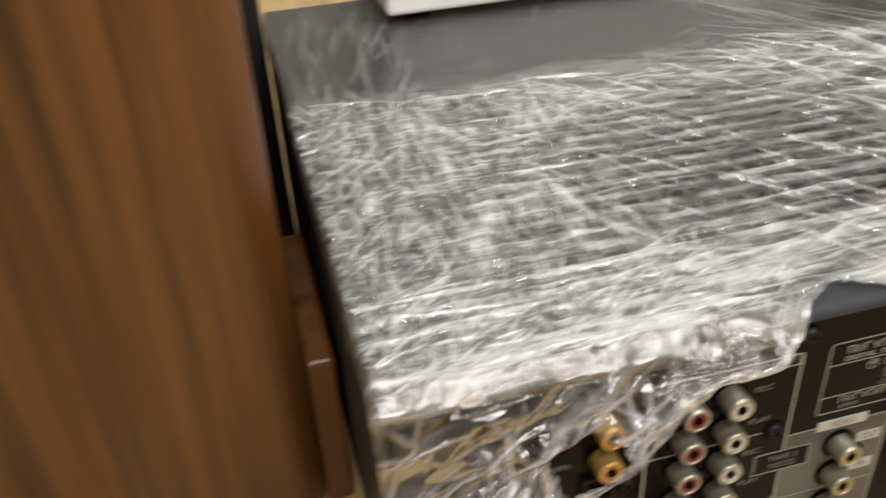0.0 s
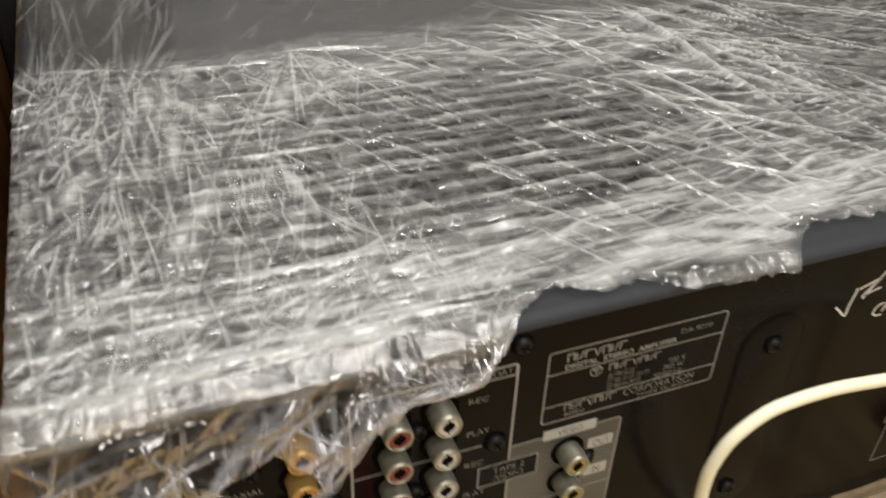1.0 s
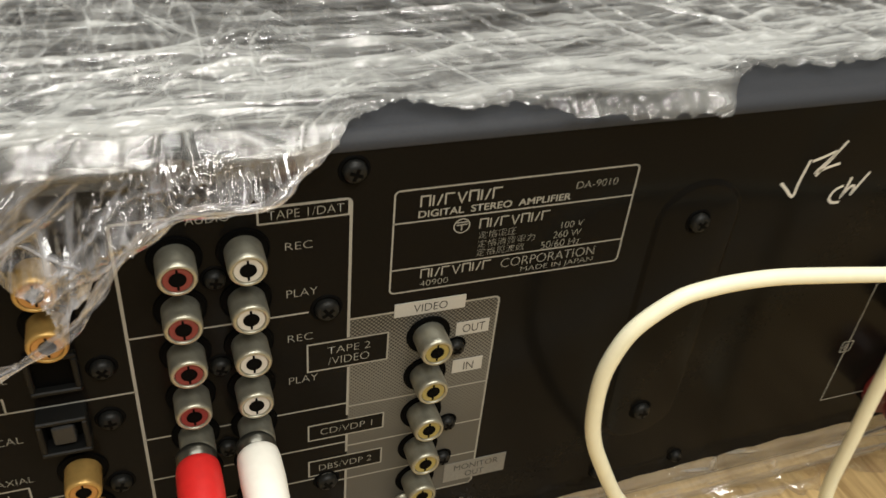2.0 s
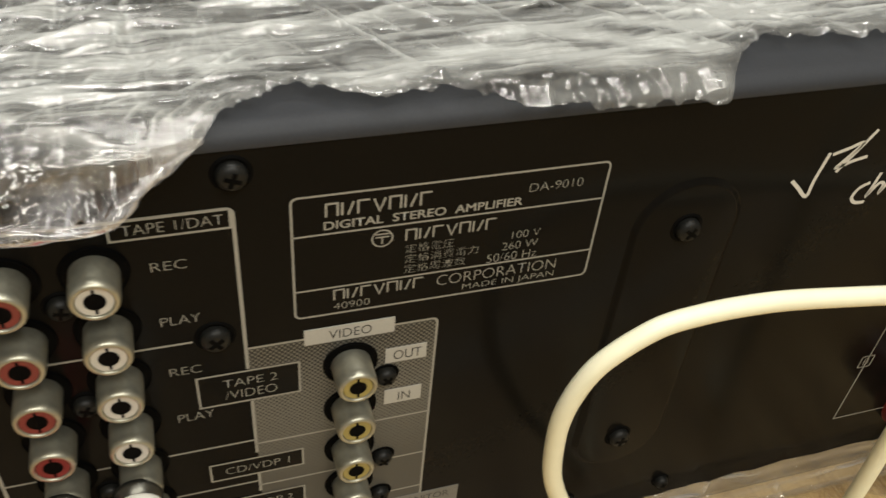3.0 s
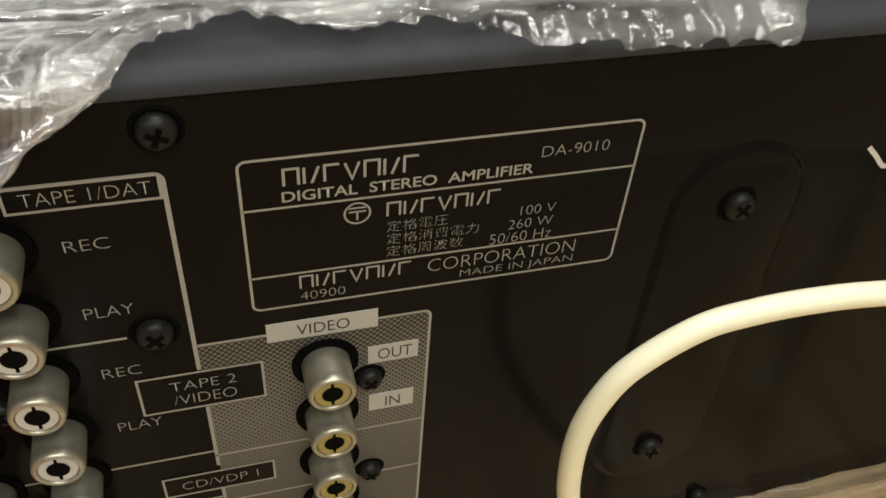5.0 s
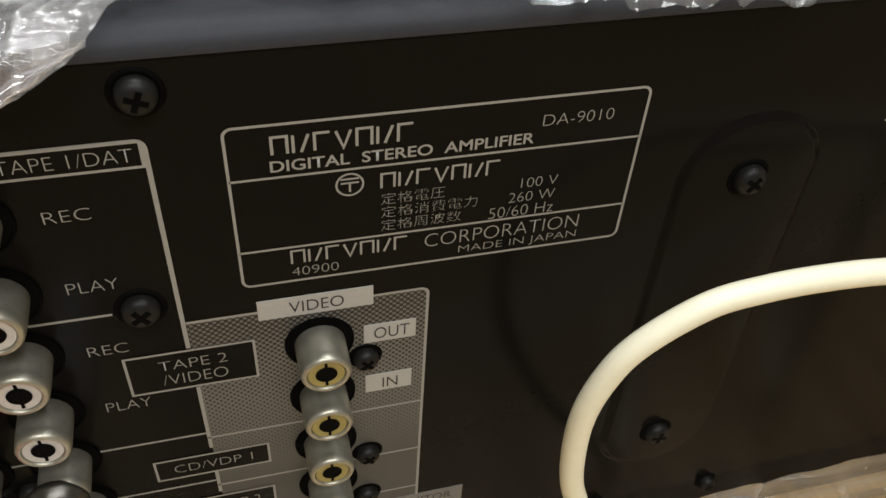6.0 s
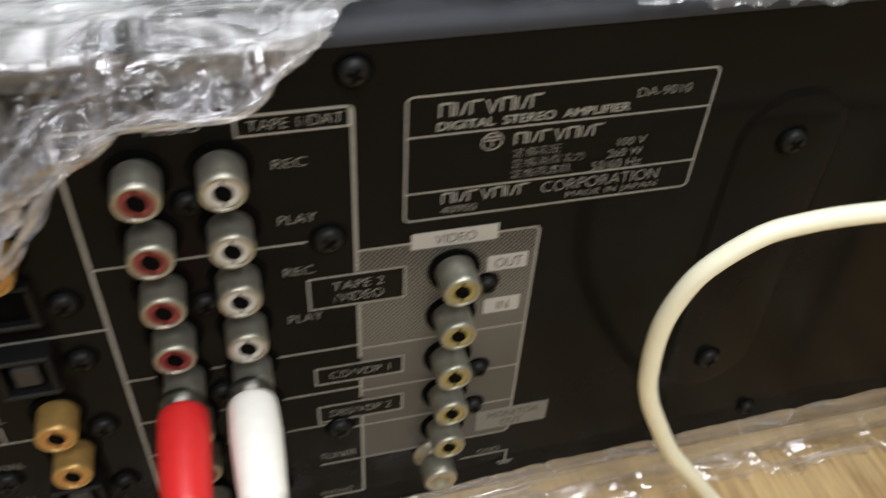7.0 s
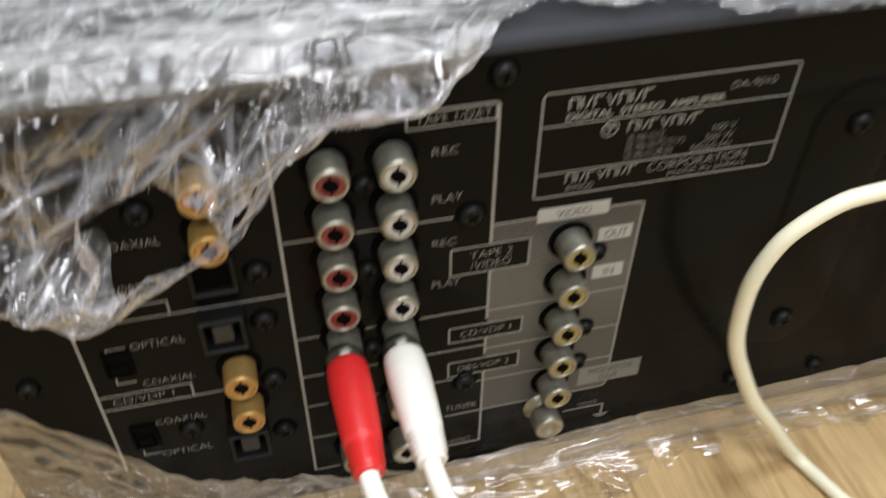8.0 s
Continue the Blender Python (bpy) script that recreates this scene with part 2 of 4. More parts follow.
def tube(points, radius, steps=14, bm=None, scale=None):
    """A round tube along the points; scale gives a factor of the radius at each."""
    bm = bm or bmesh.new()
    rings, side = [], None
    for i, q in enumerate(points):
        ahead = (points[min(i + 1, len(points) - 1)] - points[max(i - 1, 0)]).normalized()
        if side is None:
            side = ahead.orthogonal().normalized()
        side = (side - ahead * side.dot(ahead)).normalized()
        up = ahead.cross(side)
        r = radius * (scale[i] if scale else 1)
        rings.append([bm.verts.new(q + r * (math.cos(2 * math.pi * k / steps) * side + math.sin(2 * math.pi * k / steps) * up)) for k in range(steps)])
    for a, b in zip(rings, rings[1:]):
        for k in range(steps):
            j = (k + 1) % steps
            bm.faces.new((a[k], a[j], b[j], b[k]))
    bm.faces.new(rings[0][::-1])
    bm.faces.new(rings[-1])
    return bm


MM = 0.001


def plate(bm, outline, y0, y1):
    """A flat plate in the panel's plane: an outline of (x, z) in millimetres between two depths."""
    front = [bm.verts.new((x * MM, y1, z * MM)) for x, z in outline]
    back = [bm.verts.new((x * MM, y0, z * MM)) for x, z in outline]
    bm.faces.new(front)
    for i in range(len(front)):
        j = (i + 1) % len(front)
        bm.faces.new((front[i], back[i], back[j], front[j]))
    bmesh.ops.recalc_face_normals(bm, faces=bm.faces)
    return bm


def round_rect(x0, x1, z0, z1, r, n=6, corners=(1, 1, 1, 1)):
    """Outline from the lower left, anticlockwise; corners says which are rounded."""
    out = []
    for (cx, cz, a), on in zip(((x0, z0, 180), (x1, z0, 270), (x1, z1, 0), (x0, z1, 90)), corners):
        if not on:
            out.append((cx, cz))
            continue
        ox, oz = cx + (r if cx == x0 else -r), cz + (r if cz == z0 else -r)
        out += [(ox + r * math.cos(radians(a + 90 * k / n)), oz + r * math.sin(radians(a + 90 * k / n))) for k in range(n + 1)]
    return out


def stroke(bm, points, w, y=-0.0001, closed=False):
    """A printed line of even width through (x, z) points in millimetres."""
    p = [Vector((x, z)) for x, z in points]
    n = len(p)
    left, right = [], []
    for i in range(n):
        a = p[i - 1] if (i or closed) else None
        b = p[(i + 1) % n] if (i < n - 1 or closed) else None
        d1 = (p[i] - a).normalized() if a is not None else None
        d2 = (b - p[i]).normalized() if b is not None else None
        d = ((d1 or d2) + (d2 or d1)).normalized()
        nrm = Vector((-d.y, d.x))
        k = 1.0
        if d1 is not None and d2 is not None:
            k = 1 / max(0.5, nrm.dot(Vector((-d1.y, d1.x))))
        left.append(bm.verts.new(((p[i].x + nrm.x * w / 2 * k) * MM, y, (p[i].y + nrm.y * w / 2 * k) * MM)))
        right.append(bm.verts.new(((p[i].x - nrm.x * w / 2 * k) * MM, y, (p[i].y - nrm.y * w / 2 * k) * MM)))
    for i in range(n if closed else n - 1):
        j = (i + 1) % n
        bm.faces.new((left[i], right[i], right[j], left[j]))
    return bm


def lettering(body, x0, x1, z0, z1, mat, parent, label="", bold=-0.021, y=-0.00012):
    """Printed words that fill the given field of the panel, in millimetres."""
    cu = bpy.data.curves.new("lettering", "FONT")
    cu.body, cu.size, cu.offset = body, 1.0, -0.004 if mat == M_INK else bold
    cu.resolution_u = 4
    tmp = bpy.data.objects.new("lettering", cu)
    scene.collection.objects.link(tmp)
    bpy.context.view_layer.update()
    me = bpy.data.meshes.new_from_object(tmp.evaluated_get(bpy.context.evaluated_depsgraph_get()))
    bpy.data.objects.remove(tmp)
    co = np.zeros(len(me.vertices) * 3)
    me.vertices.foreach_get("co", co)
    co = co.reshape(-1, 3)
    lo, hi = co.min(0), co.max(0)
    u = (co[:, :2] - lo[:2]) / np.maximum(hi[:2] - lo[:2], 1e-6)
    co[:, 0] = (x0 + u[:, 0] * (x1 - x0)) * MM
    co[:, 1] = y
    co[:, 2] = (z0 + u[:, 1] * (z1 - z0)) * MM
    me.vertices.foreach_set("co", co.ravel())
    me.materials.clear()
    me.materials.append(mat)
    ob = new("lettering", me)
    ob.parent = parent
    if label:
        ob["label"] = label
    return ob


def name_shapes(x0, x1, z0, z1, count, w, parent):
    """A row of plain angled strokes in place of a maker's name."""
    step = (x1 - x0) / count
    for k in range(count):
        a, b = x0 + step * (k + 0.12), x0 + step * (k + 0.84)
        m = (a + b) / 2
        for path in (([(a, z0), (a, z1)], [(m, z0), (b, z1)]), ([(a, z0), (a, z1), (b, z1)],), ([(a, z1), (m, z0), (b, z1)],), ([(a, z0), (a, z1), (b, z1), (b, z0)],))[(k * 5 + count) % 4]:
            part("printed_shape", stroke(bmesh.new(), path, w, -0.00012), M_PRINT, parent)


# ---- room ----


def slab(name, x0, x1, y0, y1, z0, z1, mat, label, category):
    return tagged(mesh_object(name, box(bmesh.new(), x0, x1, y0, y1, z0, z1), mat), label, category, kind="structure")


slab("floor", -1.6, 2.0, -1.6, 2.0, FLOOR - 0.03, FLOOR, M_FLOOR, "light oak wood surface with fine straight grain", "floor")
# Added out of view: pale ceiling and walls to reflect in film and metal.
slab("ceiling", -1.6, 2.0, -1.6, 2.0, 1.75, 1.80, M_CEIL, "plain off-white ceiling, unseen, added above the amplifier", "ceiling")
slab("wall_north", -1.6, 2.0, 2.0, 2.1, FLOOR, 1.75, M_WALL, "plain grey painted wall, unseen, added round the scene", "wall")
slab("wall_south", -1.6, 2.0, -1.7, -1.6, FLOOR, 1.75, M_WALL, "plain grey painted wall, unseen, added round the scene", "wall")
slab("wall_east", 2.0, 2.1, -1.6, 2.0, FLOOR, 1.75, M_WALL, "plain grey painted wall, unseen, added round the scene", "wall")
slab("wall_west", -1.7, -1.6, -1.6, 2.0, FLOOR, 1.75, M_WALL, "plain grey painted wall, unseen, added round the scene", "wall")

# ---- wooden cabinet beside the amplifier ----
cabinet = tagged(new("wooden_cabinet"), "brown wood veneer cabinet with vertical grain beside the amplifier", "cabinet")
cabinet.location = (-0.23, 0.28, FLOOR)
side = part("side_panel", box(bmesh.new(), -0.054, 0.204, -0.18, 0.12, 0, 0.62, 0.012, 5), M_CABINET, cabinet)
# Added blocks, not cabinet parts: they keep light out of the narrow gap.
part("gap_blocker", box(bmesh.new(), 0.2045, 0.2175, 0.03, 0.12, 0, 0.62, 0.002, 2), M_PLASTIC, cabinet, "added black block that shuts light out of the gap")
# Its brown top takes the place of a lit patch on the floor.
part("gap_blocker", box(bmesh.new(), 0.2045, 0.2165, -0.17, -0.065, 0, 0.08, 0.002, 2), M_CABINET, cabinet, "added brown block that keeps the gap dark")
part("door", box(bmesh.new(), -0.30, -0.057, -0.18, 0.12, 0, 0.62, 0.004, 3), M_CABINET, cabinet)

# ---- white case on the lid ----
case = tagged(new("white_case"), "white painted case standing on the lid of the amplifier", "case")
case.location = (0.17, 0.398, 0.1358)
part("body", box(bmesh.new(), -0.115, 0.16, -0.10, 0.10, 0.0035, 0.10, 0.003, 3), M_CASE, case)
for fx in (-0.095, 0.14):
    for fy in (-0.08, 0.08):
        ft = part("foot", lathe([(0, 0), (0.008, 0), (0.008, 0.0038), (0, 0.0038)], 20), M_PLASTIC, case, "small black rubber foot")
        ft.matrix_local = pose(fx, fy, 0, 90, 0, 0)

# ---- amplifier ----
amp = tagged(new("stereo_amplifier"), "black stereo amplifier seen from its rear panel, wrapped in clear film", "amplifier")
LEFT, RIGHT, TOP, BOTTOM = -0.0105, 0.4295, 0.135, -0.007

# rear panel: a sheet with folded edges
bm = bmesh.new()
box(bm, LEFT + 0.002, RIGHT - 0.002, 0.0, 0.0012, BOTTOM, 0.1325, 0.0005, 1)
panel = part("rear_panel", bm, M_PANEL, amp, "matt black steel rear panel with silver printing")
# lower chassis lip and underside
bm = bmesh.new()
box(bm, LEFT + 0.001, RIGHT - 0.001, -0.0008, 0.355, BOTTOM - 0.0025, BOTTOM - 0.0003, 0.0006, 2)
part("chassis_base", bm, M_PANEL, amp)
# Added near-black sheet: its colour gives the lid slots their shade.
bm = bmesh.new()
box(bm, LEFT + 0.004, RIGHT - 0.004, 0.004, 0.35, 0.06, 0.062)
part("slot_shade_sheet", bm, M_DARK, amp)
for fx in (0.03, 0.39):
    for fy in (0.04, 0.31):
        ft = part("foot", lathe([(0, 0), (0.014, 0), (0.0155, 0.0055), (0.0155, 0.0068), (0, 0.0068)], 28), M_PLASTIC, amp)
        ft.matrix_local = pose(fx, fy, FLOOR, 90, 0, 0)
        ft.matrix_local = Matrix.Translation((fx, fy, FLOOR)) @ pose(0, 0, 0, 90, 0, 0)

# lid: folded sheet with rounded rear edge, side walls and slots
SLOT_X = [(x, x + 0.0072) for x in np.arange(0.014, 0.206, 0.0086)]
SLOT_Y = [(y, y + 0.0050) for y in np.arange(0.034, 0.147, 0.0094)]


def build_lid():
    bm = bmesh.new()
    xs = sorted({LEFT + 0.0035, RIGHT - 0.0035, *[v for s in SLOT_X for v in s]})
    ys = sorted({0.0035, 0.352, *[v for s in SLOT_Y for v in s]})
    holes_x, holes_y = {s[0] for s in SLOT_X}, {s[0] for s in SLOT_Y}
    grid = [[bm.verts.new((x, y, TOP)) for y in ys] for x in xs]
    for i in range(len(xs) - 1):
        for j in range(len(ys) - 1):
            if xs[i] in holes_x and ys[j] in holes_y:
                # slot walls
                q = [grid[i][j], grid[i + 1][j], grid[i + 1][j + 1], grid[i][j + 1]]
                low = [bm.verts.new(v.co - Vector((0, 0, 0.0014))) for v in q]
                for k in range(4):
                    bm.faces.new((q[k], low[k], low[(k + 1) % 4], q[(k + 1) % 4]))
                continue
            bm.faces.new((grid[i][j], grid[i + 1][j], grid[i + 1][j + 1], grid[i][j + 1]))

    def roll(line, out, depth):
        """Folds the sheet's edge over with a round bend and a straight drop."""
        r, prev = 0.0031, line
        for k in range(1, 8):
            a = radians(90 * min(k, 6) / 6)
            drop = r * (1 - math.cos(a)) + (depth if k == 7 else 0)
            row = [bm.verts.new(v.co + Vector(out) * r * math.sin(a) + Vector((0, 0, -drop))) for v in line]
            for m in range(len(line) - 1):
                bm.faces.new((prev[m], prev[m + 1], row[m + 1], row[m])).smooth = k < 7
            prev = row
        return prev

    roll([grid[i][0] for i in range(len(xs))], (0, -1.25, 0), 0.0004)
    roll([g for g in grid[0]], (-1, 0, 0), 0.135)
    roll([g for g in grid[-1]], (1, 0, 0), 0.135)
    roll([grid[i][-1] for i in range(len(xs))], (0, 1, 0), 0.135)
    bmesh.ops.recalc_face_normals(bm, faces=bm.faces)
    return bm


lid = part("lid", build_lid(), M_LID, amp, "charcoal painted steel lid with rows of slots")

# pressed capsule on the panel round the two heat-sink screws
def pressed(x0, x1, z0, z1, r, rise, slope):
    """A field pressed out of sheet metal, with a rounded shoulder all round."""
    bm = bmesh.new()
    prev = None
    for k in range(9):
        f = k / 8
        inset = slope * f
        y = -rise * (0.5 - 0.5 * math.cos(math.pi * f)) + (0.00005 if k == 0 else 0)
        ring = [bm.verts.new((p[0] * MM, y, p[1] * MM)) for p in round_rect(x0 + inset, x1 - inset, z0 + inset, z1 - inset, r - inset, 14)]
        if prev:
            n = len(ring)
            for i in range(n):
                bm.faces.new((prev[i], prev[(i + 1) % n], ring[(i + 1) % n], ring[i])).smooth = True
        prev = ring
    bm.faces.new(prev).smooth = True
    bmesh.ops.recalc_face_normals(bm, faces=bm.faces)
    if bm.faces[-1:][0].normal.y > 0:
        bmesh.ops.reverse_faces(bm, faces=bm.faces)
    return bm


part("pressed_boss", pressed(193.2, 219.2, 20.2, 113.8, 12.8, 0.0009, 1.8), M_PANEL, amp)

# dot screen behind the video sockets
bm = plate(bmesh.new(), round_rect(115.8, 153.6, 15.2, 86.2, 1.2, 5, (0, 1, 1, 0)), 0.0, -0.00005)
part("dot_screen", bm, M_TONE, amp, "grey printed dot screen behind the video sockets")

# printed frames and lines
W = 0.46


def line(points, w=W, closed=False, mat=None, y=-0.0001):
    return part("printed_line", stroke(bmesh.new(), points, w, y, closed), mat or M_PRINT, amp)


line(round_rect(125, 185, 92, 120.35, 1.2, 5), 0.42, True)
line([(125, 111.8), (185, 111.8)], 0.38)
line([(125, 98.8), (185, 98.8)], 0.38)
line([(66.8, 120), (66.8, 2)], 0.7)
line([(66.8, 120)] + [(114.2 + 1.2 * math.sin(a), 118.8 + 1.2 * math.cos(a)) for a in np.linspace(0, math.pi / 2, 6)] + [(115.4, 80.6)], 0.68)
line([(66.8, 90.3), (106, 90.3)])
line([(66.8, 58.4), (115.4, 58.4)])
line([(115.4, 57.0), (153.4, 57.0)], 0.45)
line([(66.8, 43.9), (115.4, 43.9)])
line([(115.4, 42.2), (153.4, 42.2)], 0.45)
line([(66.8, 31.6), (107.5, 31.6)])
line([(112.6, 28.9), (153.4, 28.9)], 0.45)
line([(66.8, 17.4), (74, 17.4)])
line([(66.8, 2.0), (74, 2.0)])
line([(115.6, 71.0), (115.6, 54.0)], 0.62)
line([(115.6, 48.0), (115.6, 40.0)], 0.62)
line([(115.6, 34.0), (115.6, 0.5), (105, 0.5)], 0.6)
line([(105, 15.4), (153.0, 15.4)], 0.5)
line([(115.8, 86.2)] + [(152.4 + 1.2 * math.sin(a), 85.0 + 1.2 * math.cos(a)) for a in np.linspace(0, math.pi / 2, 6)] + [(153.6, 16.4), (152.4, 15.2)], 0.5)
# name boxes
for x0, x1, z0, z1 in ((95.6, 114.9, 116.1, 120.0), (105.6, 125.3, 71.5, 80.2), (105.6, 125.3, 46.9, 52.4), (105.6, 125.3, 32.9, 38.7)):
    part("name_field", plate(bmesh.new(), [(x0, z0), (x1, z0), (x1, z1), (x0, z1)], 0, -0.00016), M_PANEL, amp)
    line([(x0, z0), (x1, z0), (x1, z1), (x0, z1)], 0.42, True, y=-0.0002)
# digital block
line([(18.4, 104), (18.2, 20)], 0.7)
line([(18.2, 74.6), (66.8, 74.6)])
line([(18.2, 44.8), (52, 44.8)])
line([(25, 78.9), (40.2, 78.9), (40.2, 74.6)], 0.42)
line([(18.4, 49.8), (40.2, 49.8), (40.2, 44.8)], 0.42)
for z in (60.5, 31.0):
    line([(24.0, z + 3.6), (24.0, z + 5.6), (28.4, z + 5.6)], 0.4)
    line([(24.0, z - 4.6), (24.0, z - 6.6), (28.4, z - 6.6)], 0.4)
line([(23.5, 89), (23.5, 84.2), (30.5, 84.2)], 0.4)
# ground mark
line([(141.6, 6.2), (154.3, 6.2), (154.3, 1.2)], 0.45)
line([(152.0, 1.2), (156.6, 1.2)], 0.5)
line([(152.8, 0.2), (155.8, 0.2)], 0.45)

# silver name fields with dark words
for x0, x1, z0, z1 in ((126.5, 144.6, 84.4, 88.5), (143.0, 151.8, 75.2, 79.5), (143.2, 151.4, 62.1, 66.6)):
    part("silver_field", plate(bmesh.new(), [(x0, z0), (x1, z0), (x1, z1), (x0, z1)], 0, -0.00018), M_PRINT_GREY, amp)
# This field is printed greyer than the other silver fields.
part("silver_field", plate(bmesh.new(), [(144.6, 17.7), (163.6, 17.7), (163.6, 25.5), (144.6, 25.5)], 0, -0.00018), M_PRINT_DULL, amp, "dull grey printed field")
INK_Y = -0.00024
lettering("VIDEO", 131.3, 139.9, 85.2, 87.6, M_INK, amp, y=INK_Y)
lettering("OUT", 144.7, 150.7, 76.0, 78.7, M_INK, amp, y=INK_Y)
lettering("IN", 146.2, 148.9, 62.9, 65.5, M_INK, amp, y=INK_Y)
lettering("MONITOR", 147.6, 161.2, 22.0, 24.3, M_INK, amp, y=INK_Y)
lettering("OUT", 151.2, 157.0, 18.7, 21.0, M_INK, amp, y=INK_Y)

# words on the rating plate
name_shapes(130.7, 150.6, 115.6, 118.4, 7, 0.42, amp)
lettering("DIGITAL  STEREO  AMPLIFIER", 130.6, 168.1, 112.7, 114.6, M_PRINT, amp, bold=0.014)
lettering("DA-9010", 169.1, 179.9, 115.5, 117.4, M_PRINT, amp)
name_shapes(145.5, 163.7, 107.8, 110.3, 7, 0.36, amp)
lettering("定格電圧", 145.8, 155.3, 104.7, 106.8, M_PRINT, amp)
lettering("定格消費電力", 145.8, 160.4, 102.2, 104.3, M_PRINT, amp)
lettering("定格周波数", 145.8, 158.0, 99.7, 101.8, M_PRINT, amp)
lettering("100 V", 167.1, 172.9, 104.6, 106.4, M_PRINT, amp)
lettering("260 W", 165.4, 172.8, 101.9, 103.8, M_PRINT, amp)
lettering("50/60 Hz", 162.5, 172.9, 99.2, 101.3, M_PRINT, amp)
name_shapes(132.1, 150.2, 95.5, 98.0, 7, 0.34, amp)
lettering("CORPORATION", 152.6, 177.7, 95.2, 97.8, M_PRINT, amp)
lettering("40900", 132.3, 139.3, 93.0, 94.7, M_PRINT, amp)
lettering("MADE IN JAPAN", 158.1, 177.7, 92.6, 94.5, M_PRINT, amp)
line([(141.3 + 1.9 * math.cos(a), 109.1 + 1.9 * math.sin(a)) for a in np.linspace(0, 2 * math.pi, 25)[:-1]], 0.3, True)
line([(140.0, 110.1), (142.6, 110.1)], 0.3)
line([(140.0, 109.4), (142.6, 109.4)], 0.3)
line([(141.3, 109.4), (141.3, 107.8)], 0.3)
# words on the socket field
lettering("AUDIO", 81.2, 89.9, 118.0, 120.2, M_PRINT, amp)
lettering("TAPE 1/DAT", 97.6, 113.8, 117.0, 119.1, M_PRINT, amp, y=-0.00022)
lettering("REC", 101.1, 107.0, 108.5, 110.5, M_PRINT, amp)
lettering("PLAY", 101.1, 108.0, 95.4, 97.5, M_PRINT, amp)
lettering("REC", 101.1, 106.9, 82.0, 84.1, M_PRINT, amp)
lettering("PLAY", 101.1, 108.0, 68.4, 70.6, M_PRINT, amp)
lettering("TAPE 2", 110.4, 120.9, 76.3, 78.5, M_PRINT, amp, y=-0.00022)
lettering("/VIDEO", 110.6, 120.7, 72.8, 75.2, M_PRINT, amp, y=-0.00022)
lettering("CD/VDP 1", 108.7, 122.3, 48.5, 50.7, M_PRINT, amp, y=-0.00022)
lettering("DBS/VDP 2", 108.3, 122.6, 34.6, 36.8, M_PRINT, amp, y=-0.00022)
lettering("TUNER", 105.0, 114.0, 17.6, 19.8, M_PRINT, amp)
lettering("PHONO", 104.6, 112.6, 1.4, 3.4, M_PRINT, amp)
lettering("GND", 146.0, 152.0, 7.0, 8.9, M_PRINT, amp)
lettering("COAXIAL", 31.5, 44.8, 113.0, 115.3, M_PRINT, amp)
lettering("(REC)", 35.0, 43.4, 109.4, 112.3, M_PRINT, amp)
lettering("COAXIAL", 29.8, 42.5, 95.6, 97.6, M_PRINT, amp)
lettering("OPTICAL", 31.0, 42.1, 83.2, 85.2, M_PRINT, amp)
lettering("DAT", 25.8, 31.5, 76.0, 78.0, M_PRINT, amp)
lettering("OPTICAL", 29.5, 41.8, 64.9, 67.0, M_PRINT, amp)
lettering("COAXIAL", 29.6, 41.7, 51.6, 53.6, M_PRINT, amp)
lettering("CD/VDP 1", 21.4, 35.7, 46.4, 48.5, M_PRINT, amp)
lettering("COAXIAL", 29.2, 41.7, 35.6, 37.7, M_PRINT, amp)
lettering("OPTICAL", 28.4, 41.2, 22.4, 24.5, M_PRINT, amp)
# speaker terminal frame
line([(300, 16.5), (280.6, 16.5), (281.4, 126)], 0.4)
for z in (41.2, 87.6):
    line(round_rect(278.6, 282.6, z - 2.2, z + 2.2, 0.4, 2), 0.35, True)
    lettering("A" if z > 60 else "B", 279.7, 281.5, z - 1.2, z + 1.2, M_PRINT, amp)
# marks written by hand
HAND = [
    [(229.2, 109.6), (231.5, 107.5), (234.6, 104.8), (235.0, 109), (236.2, 115.8)],
    [(237.0, 115.2), (240.5, 116.3), (243.8, 117.4), (241.5, 114.2), (239.4, 111.6), (243, 112.8), (246.5, 113.6)],
    [(239.8, 110.4), (243.2, 115.6), (246.2, 120.3)],
    [(250.8, 106.2), (248.4, 105.0), (247.5, 102.6), (249.0, 101.0), (251.6, 100.8)],
    [(252.6, 108.6), (252.0, 105), (251.4, 102.6), (253.4, 105.6), (254.8, 105.2), (254.6, 103.0), (256.4, 106.4), (258.2, 109.6)],
]
for pts in HAND:
    path2 = [(p.x, p.y) for p in smooth_path([(x, z, 0) for x, z in pts], 5)]
    part("marker_stroke", stroke(bmesh.new(), path2, 0.85), M_MARKER, amp, "white hand-written marker stroke")


